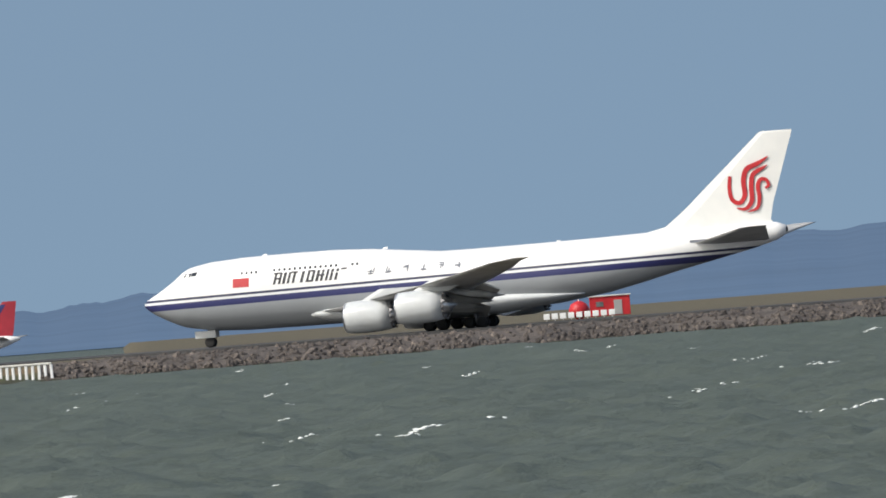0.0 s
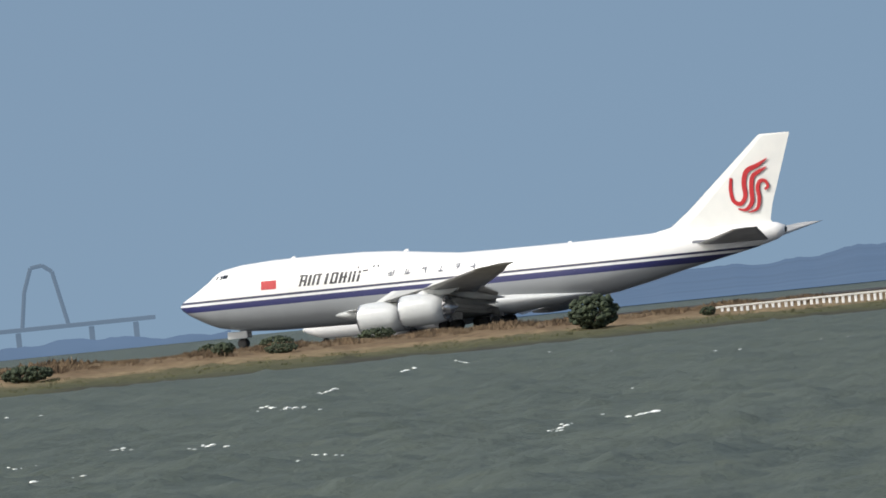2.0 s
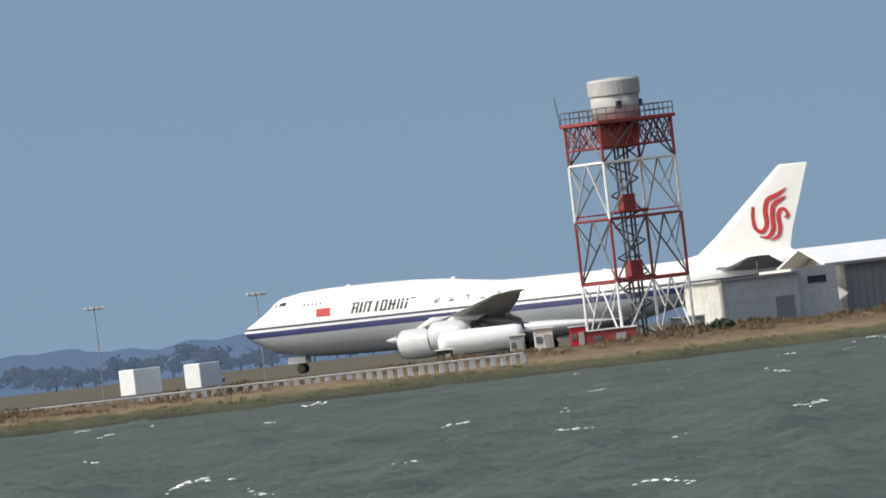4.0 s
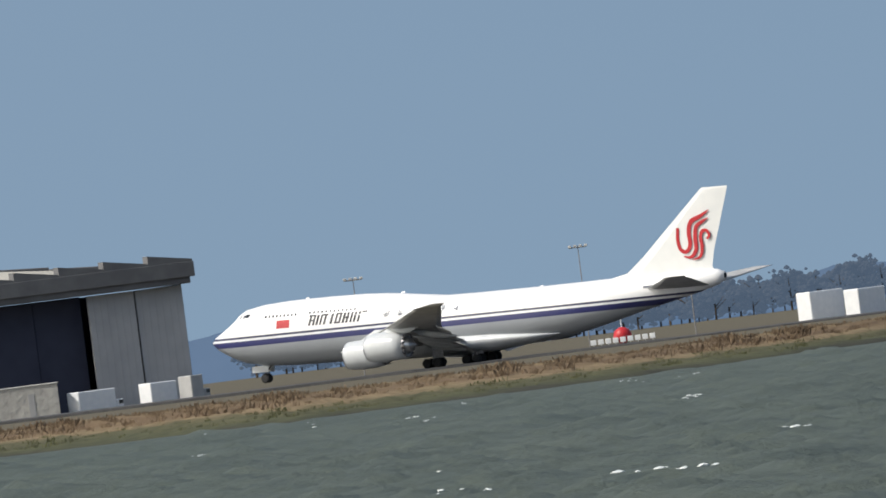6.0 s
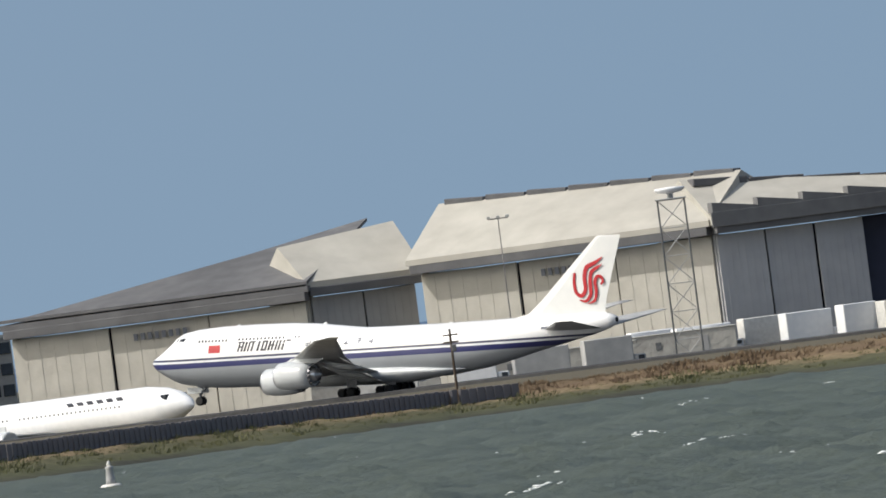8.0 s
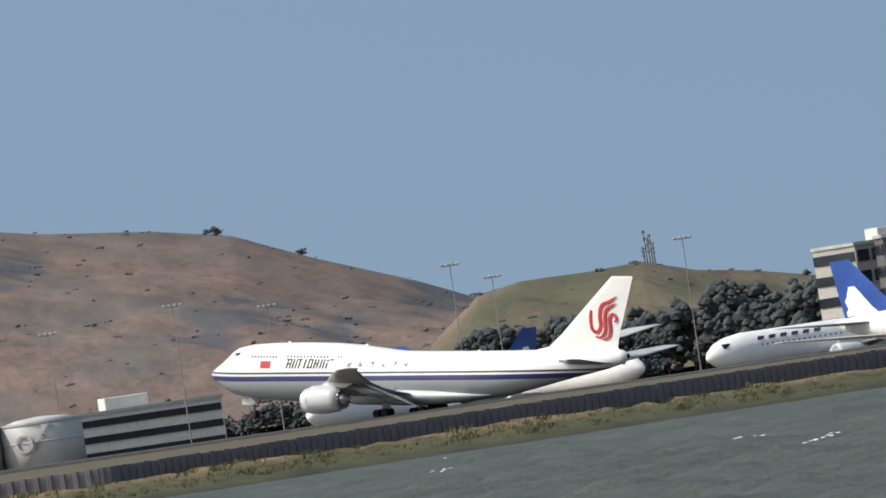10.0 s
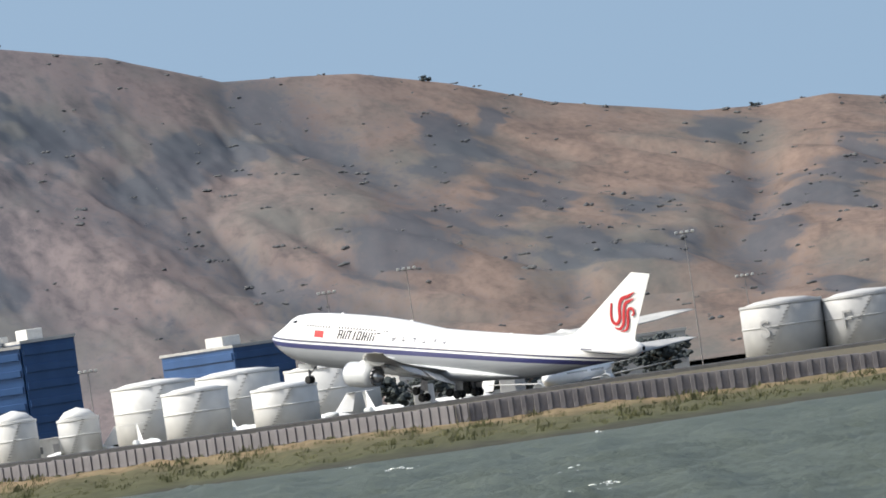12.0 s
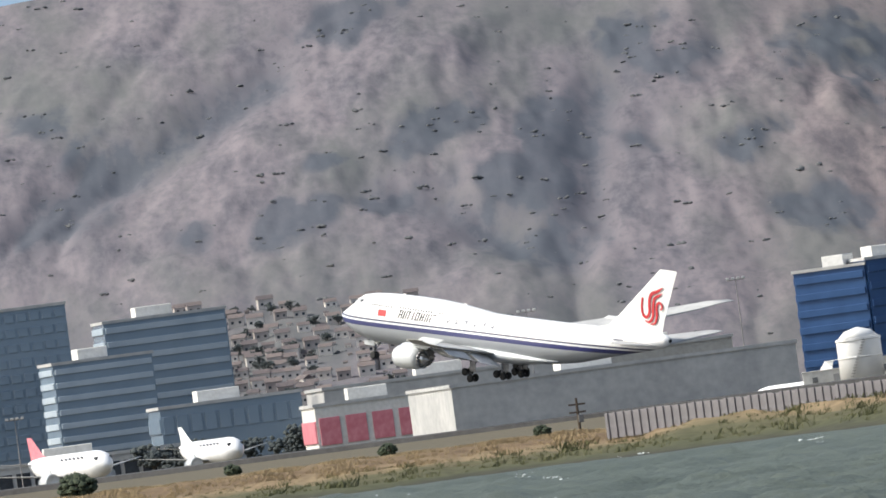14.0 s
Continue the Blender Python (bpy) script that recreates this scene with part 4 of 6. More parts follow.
# ---------------------------------------------------------------- parked and rolling jets
def jet(length, dia, tail_mat, label, m, group="", accent=None, winglets=True, bars=True, fin_rise=0.105, stand=0.42):
    """A twin-engined jet; x runs aft from the nose wheel, heading -x."""
    j = thing("parked_jet" if group else "rolling_jet", m, label, "airliner", group)
    r, L = dia / 2, length
    z0 = r + dia * stand
    bm = bmesh.new()
    prof = ((0, -0.1, 0.05), (0.012, -0.02, 0.3), (0.04, 0.02, 0.62), (0.08, 0.0, 0.88), (0.13, 0, 1.0), (0.3, 0, 1), (0.62, 0, 1), (0.74, 0.08, 0.92), (0.85, 0.26, 0.7), (0.94, 0.45, 0.42), (1.0, 0.6, 0.12))
    loft(bm, [ring(a * L, z0 + dz * r - k * r, z0 + dz * r + k * r, k * r, z0 + dz * r, 20) for a, dz, k in prof])
    part("fuselage", bm, WHITE, j, "", True)
    half = L * 0.45
    surface_pair("wing", [(r * 0.7, L * 0.36, L * 0.19, z0 - r * 0.65, L * 0.012), (half * 0.35, L * 0.44, L * 0.12, z0 - r * 0.4, L * 0.008), (half, L * 0.60, L * 0.045, z0 + r * 0.15, L * 0.003)], LIGHT_GREY, j)
    if winglets:
        for s in (-1, 1):
            bm = bmesh.new()
            loft(bm, [foil((L * 0.605, s * half, z0 + r * 0.12), L * 0.045, 0.08, 'y', 5), foil((L * 0.65, s * (half + 0.5), z0 + r * 0.12 + L * 0.065), L * 0.02, 0.04, 'y', 5)])
            part("winglet", bm, accent or WHITE, j)
    surface_pair("tailplane", [(r * 0.3, L * 0.86, L * 0.1, z0 + r * 0.5, L * 0.005), (L * 0.17, L * 0.945, L * 0.04, z0 + r * 0.8, L * 0.002)], LIGHT_GREY, j)
    bm = bmesh.new()
    top = z0 + r + L * fin_rise
    loft(bm, [foil((x * L, 0, z), c * L, t, 'y') for x, z, c, t in ((0.76, z0 + r * 0.85, 0.21, 0.16), (0.82, z0 + r * 1.25, 0.155, 0.2), (0.935, top, 0.06, 0.08))])
    f = part("fin", bm, tail_mat, j, "coloured tail fin")
    if accent:
        bm = bmesh.new()
        loft(bm, [foil((x * L, 0, z), c * L, t, 'y') for x, z, c, t in ((0.768, z0 + r * 0.9, 0.12, 0.24), (0.822, z0 + r * 1.3, 0.08, 0.26), (0.925, top - L * 0.012, 0.035, 0.14))])
        part("fin_panel", bm, NAVY, f, "navy leading band on the red fin")
    elif tail_mat is BLUE_TAIL:
        bm = bmesh.new()
        mid = z0 + r + L * fin_rise * 0.5
        loft(bm, [foil((x * L, 0, z), c * L, t, 'y') for x, z, c, t in ((0.85, z0 + r * 0.9, 0.115, 0.24), (0.89, (z0 + r + mid) / 2, 0.08, 0.24), (0.925, mid, 0.03, 0.2))])
        part("fin_panel", bm, WHITE, f, "pale lower rear panel of the fin")
    for s in (-1, 1):
        bm = bmesh.new()
        ex, ey, ez, er = L * 0.36, s * half * 0.34, z0 - r * (1.05 if stand > 0.3 else 0.8), dia * 0.27
        spin(bm, [(er * 0.75, ex + 0.3), (er * 0.95, ex), (er * 1.05, ex + 0.6), (er, ex + dia * 0.6), (er * 0.72, ex + dia * 0.95), (er * 0.3, ex + dia * 1.1)], 18, 'x', (0, ey, ez))
        part("engine", bm, NACELLE, j, "", True)
        bm = bmesh.new()
        box(bm, (ex + dia * 0.6, ey, ez + er), (dia * 0.9, 0.2, er), 0.04)
        part("pylon", bm, NACELLE, j)
        bm = bmesh.new()
        rod(bm, (L * 0.52, s * r, 0.5), (L * 0.51, s * r, z0 - r * 0.6), 0.12)
        part("gear_leg", bm, STRUT, j)
        bm = bmesh.new()
        wheel(bm, (L * 0.52, s * (r + 0.25), 0.5), 0.5, 0.4)
        part("wheel", bm, TYRE, j, "", True)
        bm = bmesh.new()
        wheel(bm, (L * 0.52, s * (r - 0.25), 0.5), 0.5, 0.4)
        part("wheel", bm, TYRE, j, "", True)
        for k in range(int(L * 0.55)):
            x = L * 0.17 + k * 1.0
            if 0.47 < x / L < 0.5:
                continue
            bm = bmesh.new()
            y = r * math.sqrt(1 - 0.25 ** 2)
            box(bm, (x, s * (y + 0.0), z0 + r * 0.25), (0.24, 0.08, 0.3))
            part("window", bm, GLASS_DARK, j)
        if bars:
            for k in range(6):
                bm = bmesh.new()
                box(bm, (L * 0.17 + k * dia * 0.36, s * r * 0.86, z0 + r * 0.55), (dia * 0.2, 0.1, dia * 0.16), 0, Matrix.Rotation(-s * 0.5, 4, 'X'))
                part("lettering_bar", bm, GREYINK, j)
        bm = bmesh.new()
        box(bm, (L * 0.055, s * r * 0.5, z0 + r * 0.42), (dia * 0.2, dia * 0.14, dia * 0.12), 0.05)
        part("cockpit_window", bm, GLASS_DARK, j)
    bm = bmesh.new()
    rod(bm, (L * 0.1, 0, 0.4), (L * 0.1, 0, z0 - r * 0.8), 0.1)
    part("nose_gear_leg", bm, STRUT, j)
    bm = bmesh.new()
    wheel(bm, (L * 0.1, 0.2, 0.4), 0.4, 0.25)
    part("wheel", bm, TYRE, j, "", True)
    bm = bmesh.new()
    wheel(bm, (L * 0.1, -0.2, 0.4), 0.4, 0.25)
    part("wheel", bm, TYRE, j, "", True)
    return j


# the dark winglet colour stands in for their shaded side
ROLLER = jet(31.7, 3.3, FIN_RED, "white regional jet with navy and red tail rolling out", Matrix.Identity(4), "", INK, True, False, 0.135, 0.2)

# the apron beyond the runways lies a little under the shore land
APRON, BANK = -0.4, 1.36


def heading(b_nose, b_tail, d_nose, d_tail):
    """Pose with -x pointing from tail to nose, at the nose."""
    n, t = at(b_nose, d_nose, APRON), at(b_tail, d_tail, APRON)
    v = t - n
    return Matrix.Translation(n) @ Matrix.Rotation(math.atan2(v.y, v.x), 4, 'Z'), v.length


def b_deep(b):
    """Whether a jet stands on the low middle apron."""
    return b < 41


for bn, bt, dn, dt, dia, mat, label in (
        (36.12, 37.62, 1850, 1910, 6.3, BLUE_TAIL, "white airliner with a blue tail parked nose-on to the apron"),
        (38.22, 37.0, 1960, 1990, 6.0, BLUE_TAIL, "white airliner with a blue tail parked behind another jet"),
        (40.03, 38.95, 1925, 1965, 5.8, BLUE_TAIL, "white airliner with blue and white globe tail parked"),
        (38.5, 39.62, 2010, 2050, 5.8, BLUE_TAIL, "white airliner with a blue tail parked beyond the runway"),
        (43.05, 42.74, 2000, 2035, 3.6, WHITE, "small white airliner seen end-on on the apron"),
        (48.85, 49.2, 2230, 2262, 5.0, PINK, "white airliner with a pink and white tail"),
        (48.26, 48.52, 2225, 2250, 4.4, WHITE, "plain white airliner parked behind the dry grass")):
    m, L = heading(bn, bt, dn, dt)
    jet(L, dia, mat, label, m, "parked jets", None, False, stand=0.06 if b_deep(bn) else 0.3)


def bizjet(b, d, turn, label):
    j = thing("business_jet", Matrix.Translation(at(b, d, APRON)) @ Matrix.Rotation(radians(turn), 4, 'Z') @ Matrix.Scale(0.78, 4), label, "business jet", "business jets")
    bm = bmesh.new()
    loft(bm, [ring(x, 1.9 - k * 1.05, 1.9 + k * 1.05, k * 1.0, 1.9, 14) for x, k in ((-9, 0.05), (-8.3, 0.5), (-6, 0.95), (3, 1.0), (6.5, 0.7), (9, 0.15))])
    part("fuselage", bm, WHITE, j, "", True)
    surface_pair("wing", [(0.6, -0.5, 4.2, 1.1, 0.25), (8.6, 3.6, 1.4, 1.6, 0.08)], WHITE, j)
    bm = bmesh.new()
    loft(bm, [foil((4.6, 0, 2.7), 4.2, 0.16, 'y'), foil((8.0, 0, 6.6), 2.0, 0.1, 'y')])
    part("fin", bm, WHITE, j)
    surface_pair("tailplane", [(0.0, 8.0, 2.1, 6.5, 0.1), (3.6, 9.4, 1.0, 6.6, 0.05)], WHITE, j)
    for s in (-1, 1):
        bm = bmesh.new()
        spin(bm, [(0.4, 3.2), (0.62, 3.4), (0.62, 5.2), (0.4, 6.2)], 12, 'x', (0, s * 1.7, 2.5))
        part("engine", bm, NACELLE, j, "", True)
        bm = bmesh.new()
        rod(bm, (1.5, s * 1.5, 0.35), (1.5, s * 1.5, 1.3), 0.1)
        wheel(bm, (1.5, s * 1.5, 0.35), 0.35, 0.25)
        part("main_gear", bm, TYRE, j)
    bm = bmesh.new()
    rod(bm, (-6.5, 0, 0.3), (-6.5, 0, 1.2), 0.08)
    wheel(bm, (-6.5, 0, 0.3), 0.3, 0.2)
    part("nose_gear", bm, TYRE, j)


for b, d, turn in ((45.15, 1900, 20), (44.85, 1880, 150), (44.4, 1900, 165), (44.1, 1905, 20), (43.78, 1890, 160), (43.45, 1900, 10), (46.5, 1900, 75), (46.17, 1910, 60), (45.75, 1900, 20)):
    bizjet(b, d - 1900 + 1490 / math.cos(radians(b)), turn, "white business jet parked on the apron")


# ---------------------------------------------------------------- the shore
def white_fence(name, b0, d0, b1, d1, low, high, wide, gap, label):
    p, q = at(b0, d0), at(b1, d1)
    n = int((q - p).length / gap)
    turn = math.atan2((q - p).y, (q - p).x)
    f = thing(name, Matrix.Translation(p) @ Matrix.Rotation(turn, 4, 'Z'), label, "fence")
    bm = bmesh.new()
    box(bm, (0, 0, (low + high) / 2), (wide, 0.22, high - low), 0.03)
    me = bpy.data.meshes.new("post")
    bm.to_mesh(me)
    bm.free()
    me.materials.append(WHITE)
    rs = random.Random(8)
    for k in range(n):
        share("post", me, f, Matrix.Translation((k * gap, 0, rs.uniform(-0.06, 0.04))) @ Matrix.Rotation(rs.uniform(-0.03, 0.03), 4, 'Y'))
    bm = bmesh.new()
    box(bm, (n * gap / 2, 0.0, high + 0.05), (n * gap, 0.34, 0.2), 0.04)
    part("cap_rail", bm, WHITEWASH, f)
    return f


white_fence("pile_fence", 17.70, 1221, 19.85, 1228, -0.2, 1.62, 0.27, 0.62, "white row of close posts under a cap rail")
white_fence("low_pile_fence", 25.9, 1182, 28.6, 1166, 1.2, 2.05, 0.5, 1.0, "low whitish post fence on the grassy bank")


def sea_wall():
    """Ribbed steel piles along the shore, one pile a part."""
    w = tagged(new("sea_wall"), "dark grey ribbed steel sea wall along the grassy shore", "wall", kind="structure")
    rs = random.Random(3)
    b, k = 34.7, 0
    meshes = []
    for hgt in (0.9, 1.2, 1.5, 1.9):
        bm = bmesh.new()
        box(bm, (0.45, 0.12, hgt / 2), (0.9, 0.16, hgt * 0.985), 0.02)
        box(bm, (0.2, 0.0, hgt / 2), (0.34, 0.14, hgt), 0.03)
        me = bpy.data.meshes.new("pile")
        bm.to_mesh(me)
        bm.free()
        me.materials.append(RIB)
        meshes.append((hgt, me))
    while b < 46.62:
        d = float(np.interp(b, SHORE_B, SHORE_D)) + 26
        top = float(np.interp(b, (33.6, 36.5, 37.5, 39.4, 40.5, 41.6, 43, 45.3, 46.6), (1.8, 2.7, 2.7, 2.62, 2.55, 2.55, 3.0, 3.05, 3.2)))
        p, q = at(b, d), at(b + 0.06, float(np.interp(b + 0.06, SHORE_B, SHORE_D)) + 26)
        turn = math.atan2((p - q).y, (p - q).x)
        hgt, me = meshes[1 if b < 35 else 3]
        share("pile", me, w, Matrix.Translation((p.x, p.y, top - hgt + rs.uniform(-0.04, 0.04))) @ Matrix.Rotation(turn, 4, 'Z'))
        b += 0.06 * 0.9 / (p - q).length
        k += 1


def rock_mesh(seed):
    rs = random.Random(seed)
    bm = bmesh.new()
    bmesh.ops.create_icosphere(bm, subdivisions=1, radius=0.5)
    for v in bm.verts:
        v.co *= rs.uniform(0.72, 1.2)
    me = bpy.data.meshes.new("stone")
    bm.to_mesh(me)
    bm.free()
    me.materials.append(STONE)
    return me


def riprap():
    r = tagged(new("riprap_bank"), "rough grey-brown boulder embankment at the water's edge", "embankment", kind="structure")
    rs = random.Random(6)
    kinds = [rock_mesh(i) for i in range(7)]
    bearings = np.linspace(11.0, 17.75, 90)
    ks = np.array((-6, 0, 3, 7, 10, 14, 24))
    bb, kk = np.meshgrid(bearings, ks)
    z = np.interp(kk, ks, (-1.5, -0.2, 0.5, 1.25, 1.62, 1.62, 0.5))
    base = new("bank", grid_mesh("bank", polar(bb, shore(bb) + kk, z).reshape(-1, 3), *bb.shape, STONE))
    base.parent = r

    def spot():
        b, k = rs.uniform(11.0, 17.75), rs.uniform(-0.5, 11)
        zz = float(np.interp(k, (0, 3, 7, 10, 14), (0, 0.48, 1.15, 1.46, 1.48)))
        return at(b, float(shore(b)) + k, zz)
    for i in range(300):
        s = rs.uniform(0.5, 0.95)
        share("stone", rs.choice(kinds), r, Matrix.Translation(spot()) @ Euler((rs.random() * 6, rs.random() * 6, rs.random() * 6)).to_matrix().to_4x4() @ Matrix.Diagonal((s * 1.3, s, s * 0.8, 1)))
    verts, faces = [], []
    for i in range(2600):
        me, s, c = rs.choice(kinds), rs.uniform(0.3, 0.75), spot()
        rot = Euler((rs.random() * 6, rs.random() * 6, rs.random() * 6)).to_matrix()
        i0 = len(verts)
        verts += [tuple(c + rot @ Vector((v.co.x * s * 1.2, v.co.y * s, v.co.z * s * 0.8))) for v in me.vertices]
        faces += [tuple(i0 + q for q in f.vertices) for f in me.polygons]
    tagged(soup("small_stones", verts, faces, STONE, r), kind="stuff")


def tufts(name, b0, b1, k0, k1, n, h0, h1, mat, label, seed):
    """Ragged grass and weeds, many blades a tuft."""
    rs = np.random.RandomState(seed)
    verts, faces = [], []
    for _ in range(n):
        b, k = rs.uniform(b0, b1), rs.uniform(k0, k1)
        z = float(land_height(b, k))
        c = np.array(at(b, float(shore(b)) + k, z))
        h = rs.uniform(h0, h1) * (0.6 + 0.8 * abs(math.sin(b * 9.3) * math.sin(b * 2.9 + 1)))
        for q in range(12):
            o = c + rs.normal(0, h * 0.7, 3) * (1, 1, 0)
            t = o + rs.normal(0, h * 0.35, 3) * (1, 1, 0) + (0, 0, h * rs.uniform(0.5, 1.1))
            w = h * rs.uniform(0.05, 0.14)
            a = rs.uniform(0, 3.14)
            dx, dy = w * math.cos(a), w * math.sin(a)
            i = len(verts)
            verts += [(o[0] - dx, o[1] - dy, o[2] - 0.1), (o[0] + dx, o[1] + dy, o[2] - 0.1), (t[0] + dx * 0.6, t[1] + dy * 0.6, t[2] * 0.7 + o[2] * 0.3), tuple(t)]
            faces += [(i, i + 1, i + 2), (i, i + 2, i + 3)]
    tagged(soup(name, verts, faces, mat), label, "grass", kind="stuff")


def bush(b, d, wide, tall, label, seed, mat=LEAF):
    rs = np.random.RandomState(seed)
    k = d - float(shore(b))
    g = float(land_height(b, k))
    t = thing("bush", Matrix.Translation(at(b, d, g)), label, "bush", "shore bushes")
    bm = bmesh.new()
    for q in range(5):
        a = q * 1.26
        rod(bm, (0, 0, -0.1), (math.cos(a) * wide * 0.22, math.sin(a) * wide * 0.22, tall * 0.55), 0.09, 0.03, 5)
    part("stems", bm, BARK, t)
    verts, faces = [], []
    for q in range(int(90 + wide * 40)):
        v = rs.normal(0, 1, 3)
        v = v / np.linalg.norm(v) * rs.uniform(0.5, 1.0) ** 0.5
        c = np.array((v[0] * wide * 0.48, v[1] * wide * 0.48, tall * 0.5 + v[2] * tall * 0.48))
        if c[2] < 0.1:
            c[2] = 0.1 + rs.rand() * 0.2
        blob(verts, faces, c, rs.uniform(0.16, 0.42) * min(1.0, tall / 2.2), rs, 0.9)
    ob = soup("foliage", verts, faces, mat, t)
    return t


def whitecaps():
    rs = np.random.RandomState(21)
    verts, faces = [], []
    for _ in range(330):
        b, d = rs.uniform(12, 50), 330 + 800 * rs.rand() ** 0.8
        if d > shore(b) - 12:
            continue
        c = np.array(at(b, d))
        ln, n = rs.uniform(0.25, 0.9) * (2.0 if rs.rand() < 0.14 else 1), rs.randint(8, 26)
        for q in range(n):
            o = c + np.array((rs.normal(0, ln * 0.7), rs.normal(0, 0.5), 0))
            z = float(np.clip(sea_height(o[0:1], o[1:2]), -0.5, 0.6)[0]) * 1.5
            o[2] = z + 0.04
            blob(verts, faces, o, rs.uniform(0.06, 0.2) * ln ** 0.5, rs, 0.3)
    return tagged(soup("whitecaps", verts, faces, FOAM), "small white breaking wave crests on the bay", "foam", kind="stuff")


def buoy(b, d, label):
    t = thing("buoy", Matrix.Translation(at(b, d, -0.1)), label, "buoy", "marker buoys")
    bm = bmesh.new()
    spin(bm, [(0.5, -0.2), (0.62, 0.0), (0.62, 0.2), (0.5, 0.3)], 20)
    part("float", bm, WHITEWASH, t, "", True)
    bm = bmesh.new()
    spin(bm, [(0.3, 0.28), (0.26, 0.6), (0.2, 1.15), (0.23, 1.2), (0.23, 1.3), (0.1, 1.36)], 16)
    part("body", bm, LIGHT_GREY, t, "", True)
    bm = bmesh.new()
    spin(bm, [(0.11, 1.35), (0.13, 1.45), (0.05, 1.62), (0.01, 1.66)], 12)
    part("lantern", bm, WHITEWASH, t, "", True)


sea_wall()
riprap()
tufts("bank_weeds", 18.6, 27.2, 34, 75, 4600, 0.22, 0.6, WEED, "tangled brown dry weeds on the bank", 1)
tufts("tall_weeds", 22.6, 25.4, 60, 100, 2600, 0.35, 0.95, WEED, "tall rust-brown weeds before the building", 2)
tufts("bank_grass", 27.0, 36.5, 26, 62, 2600, 0.2, 0.6, WEED, "dry brown grass on the bank", 3)
GREEN = surface("shore_weed", (0.06, 0.068, 0.03), (0.14, 0.14, 0.065), 0.9, grain=1.0, broad=0.06)
STRAW = surface("straw_grass", (0.2, 0.15, 0.085), (0.40, 0.31, 0.18), 0.9, grain=1.0, broad=0.05)
tufts("shore_grass", 33.0, 49.5, 5, 27, 3600, 0.12, 0.4, GREEN, "low green marsh weed at the water's edge", 4)
tufts("straw_grass", 46.2, 50.0, 26, 75, 5200, 0.14, 0.32, STRAW, "dry straw-coloured grass", 5)
tufts("marsh_weed", 18.0, 33.0, 4, 24, 2200, 0.1, 0.3, GREEN, "low green weed at the water's edge", 6)
for i, (b, d, w, h) in enumerate(((20.37, 1215, 5.0, 3.4), (22.93, 1220, 5.2, 1.5), (21.78, 1225, 3.4, 1.0), (22.04, 1230, 2.2, 1.2), (19.86, 1222, 1.6, 0.9), (21.8, 1245, 3.6, 1.2), (22.1, 1260, 2.6, 1.0), (21.35, 1245, 4.0, 1.1), (23.35, 1240, 3.0, 1.5), (25.0, 1235, 2.6, 1.2), (46.9, 962, 1.4, 0.9), (47.6, 965, 1.6, 1.0), (48.3, 962, 1.3, 1.0), (49.0, 975, 3.0, 1.9))):
    bush(b, d, w, h, "dark green dense bush on the dry bank", 30 + i)
WHITECAPS = whitecaps()
buoy(18.244, 961, "white marker buoy floating on the choppy bay")
buoy(36.534, 729, "white and grey marker buoy on the choppy bay")


# ---------------------------------------------------------------- shore buildings and the radar tower
def slab(name, pts, z0, z1, mat, parent, label=""):
    """An upright prism over a plan outline."""
    bm = bmesh.new()
    loft(bm, [[(p[0], p[1], z0) for p in pts], [(p[0], p[1], z1) for p in pts]])
    return part(name, bm, mat, parent, label)


def facing(b0, d0, b1, d1, z=APRON):
    """Pose at the place (b0, d0) whose +x runs to the place (b1, d1), with the length; -y then faces the camera."""
    p, q = at(b0, d0, z), at(b1, d1, z)
    v = q - p
    return Matrix.Translation(p) @ Matrix.Rotation(math.atan2(v.y, v.x), 4, 'Z'), v.length


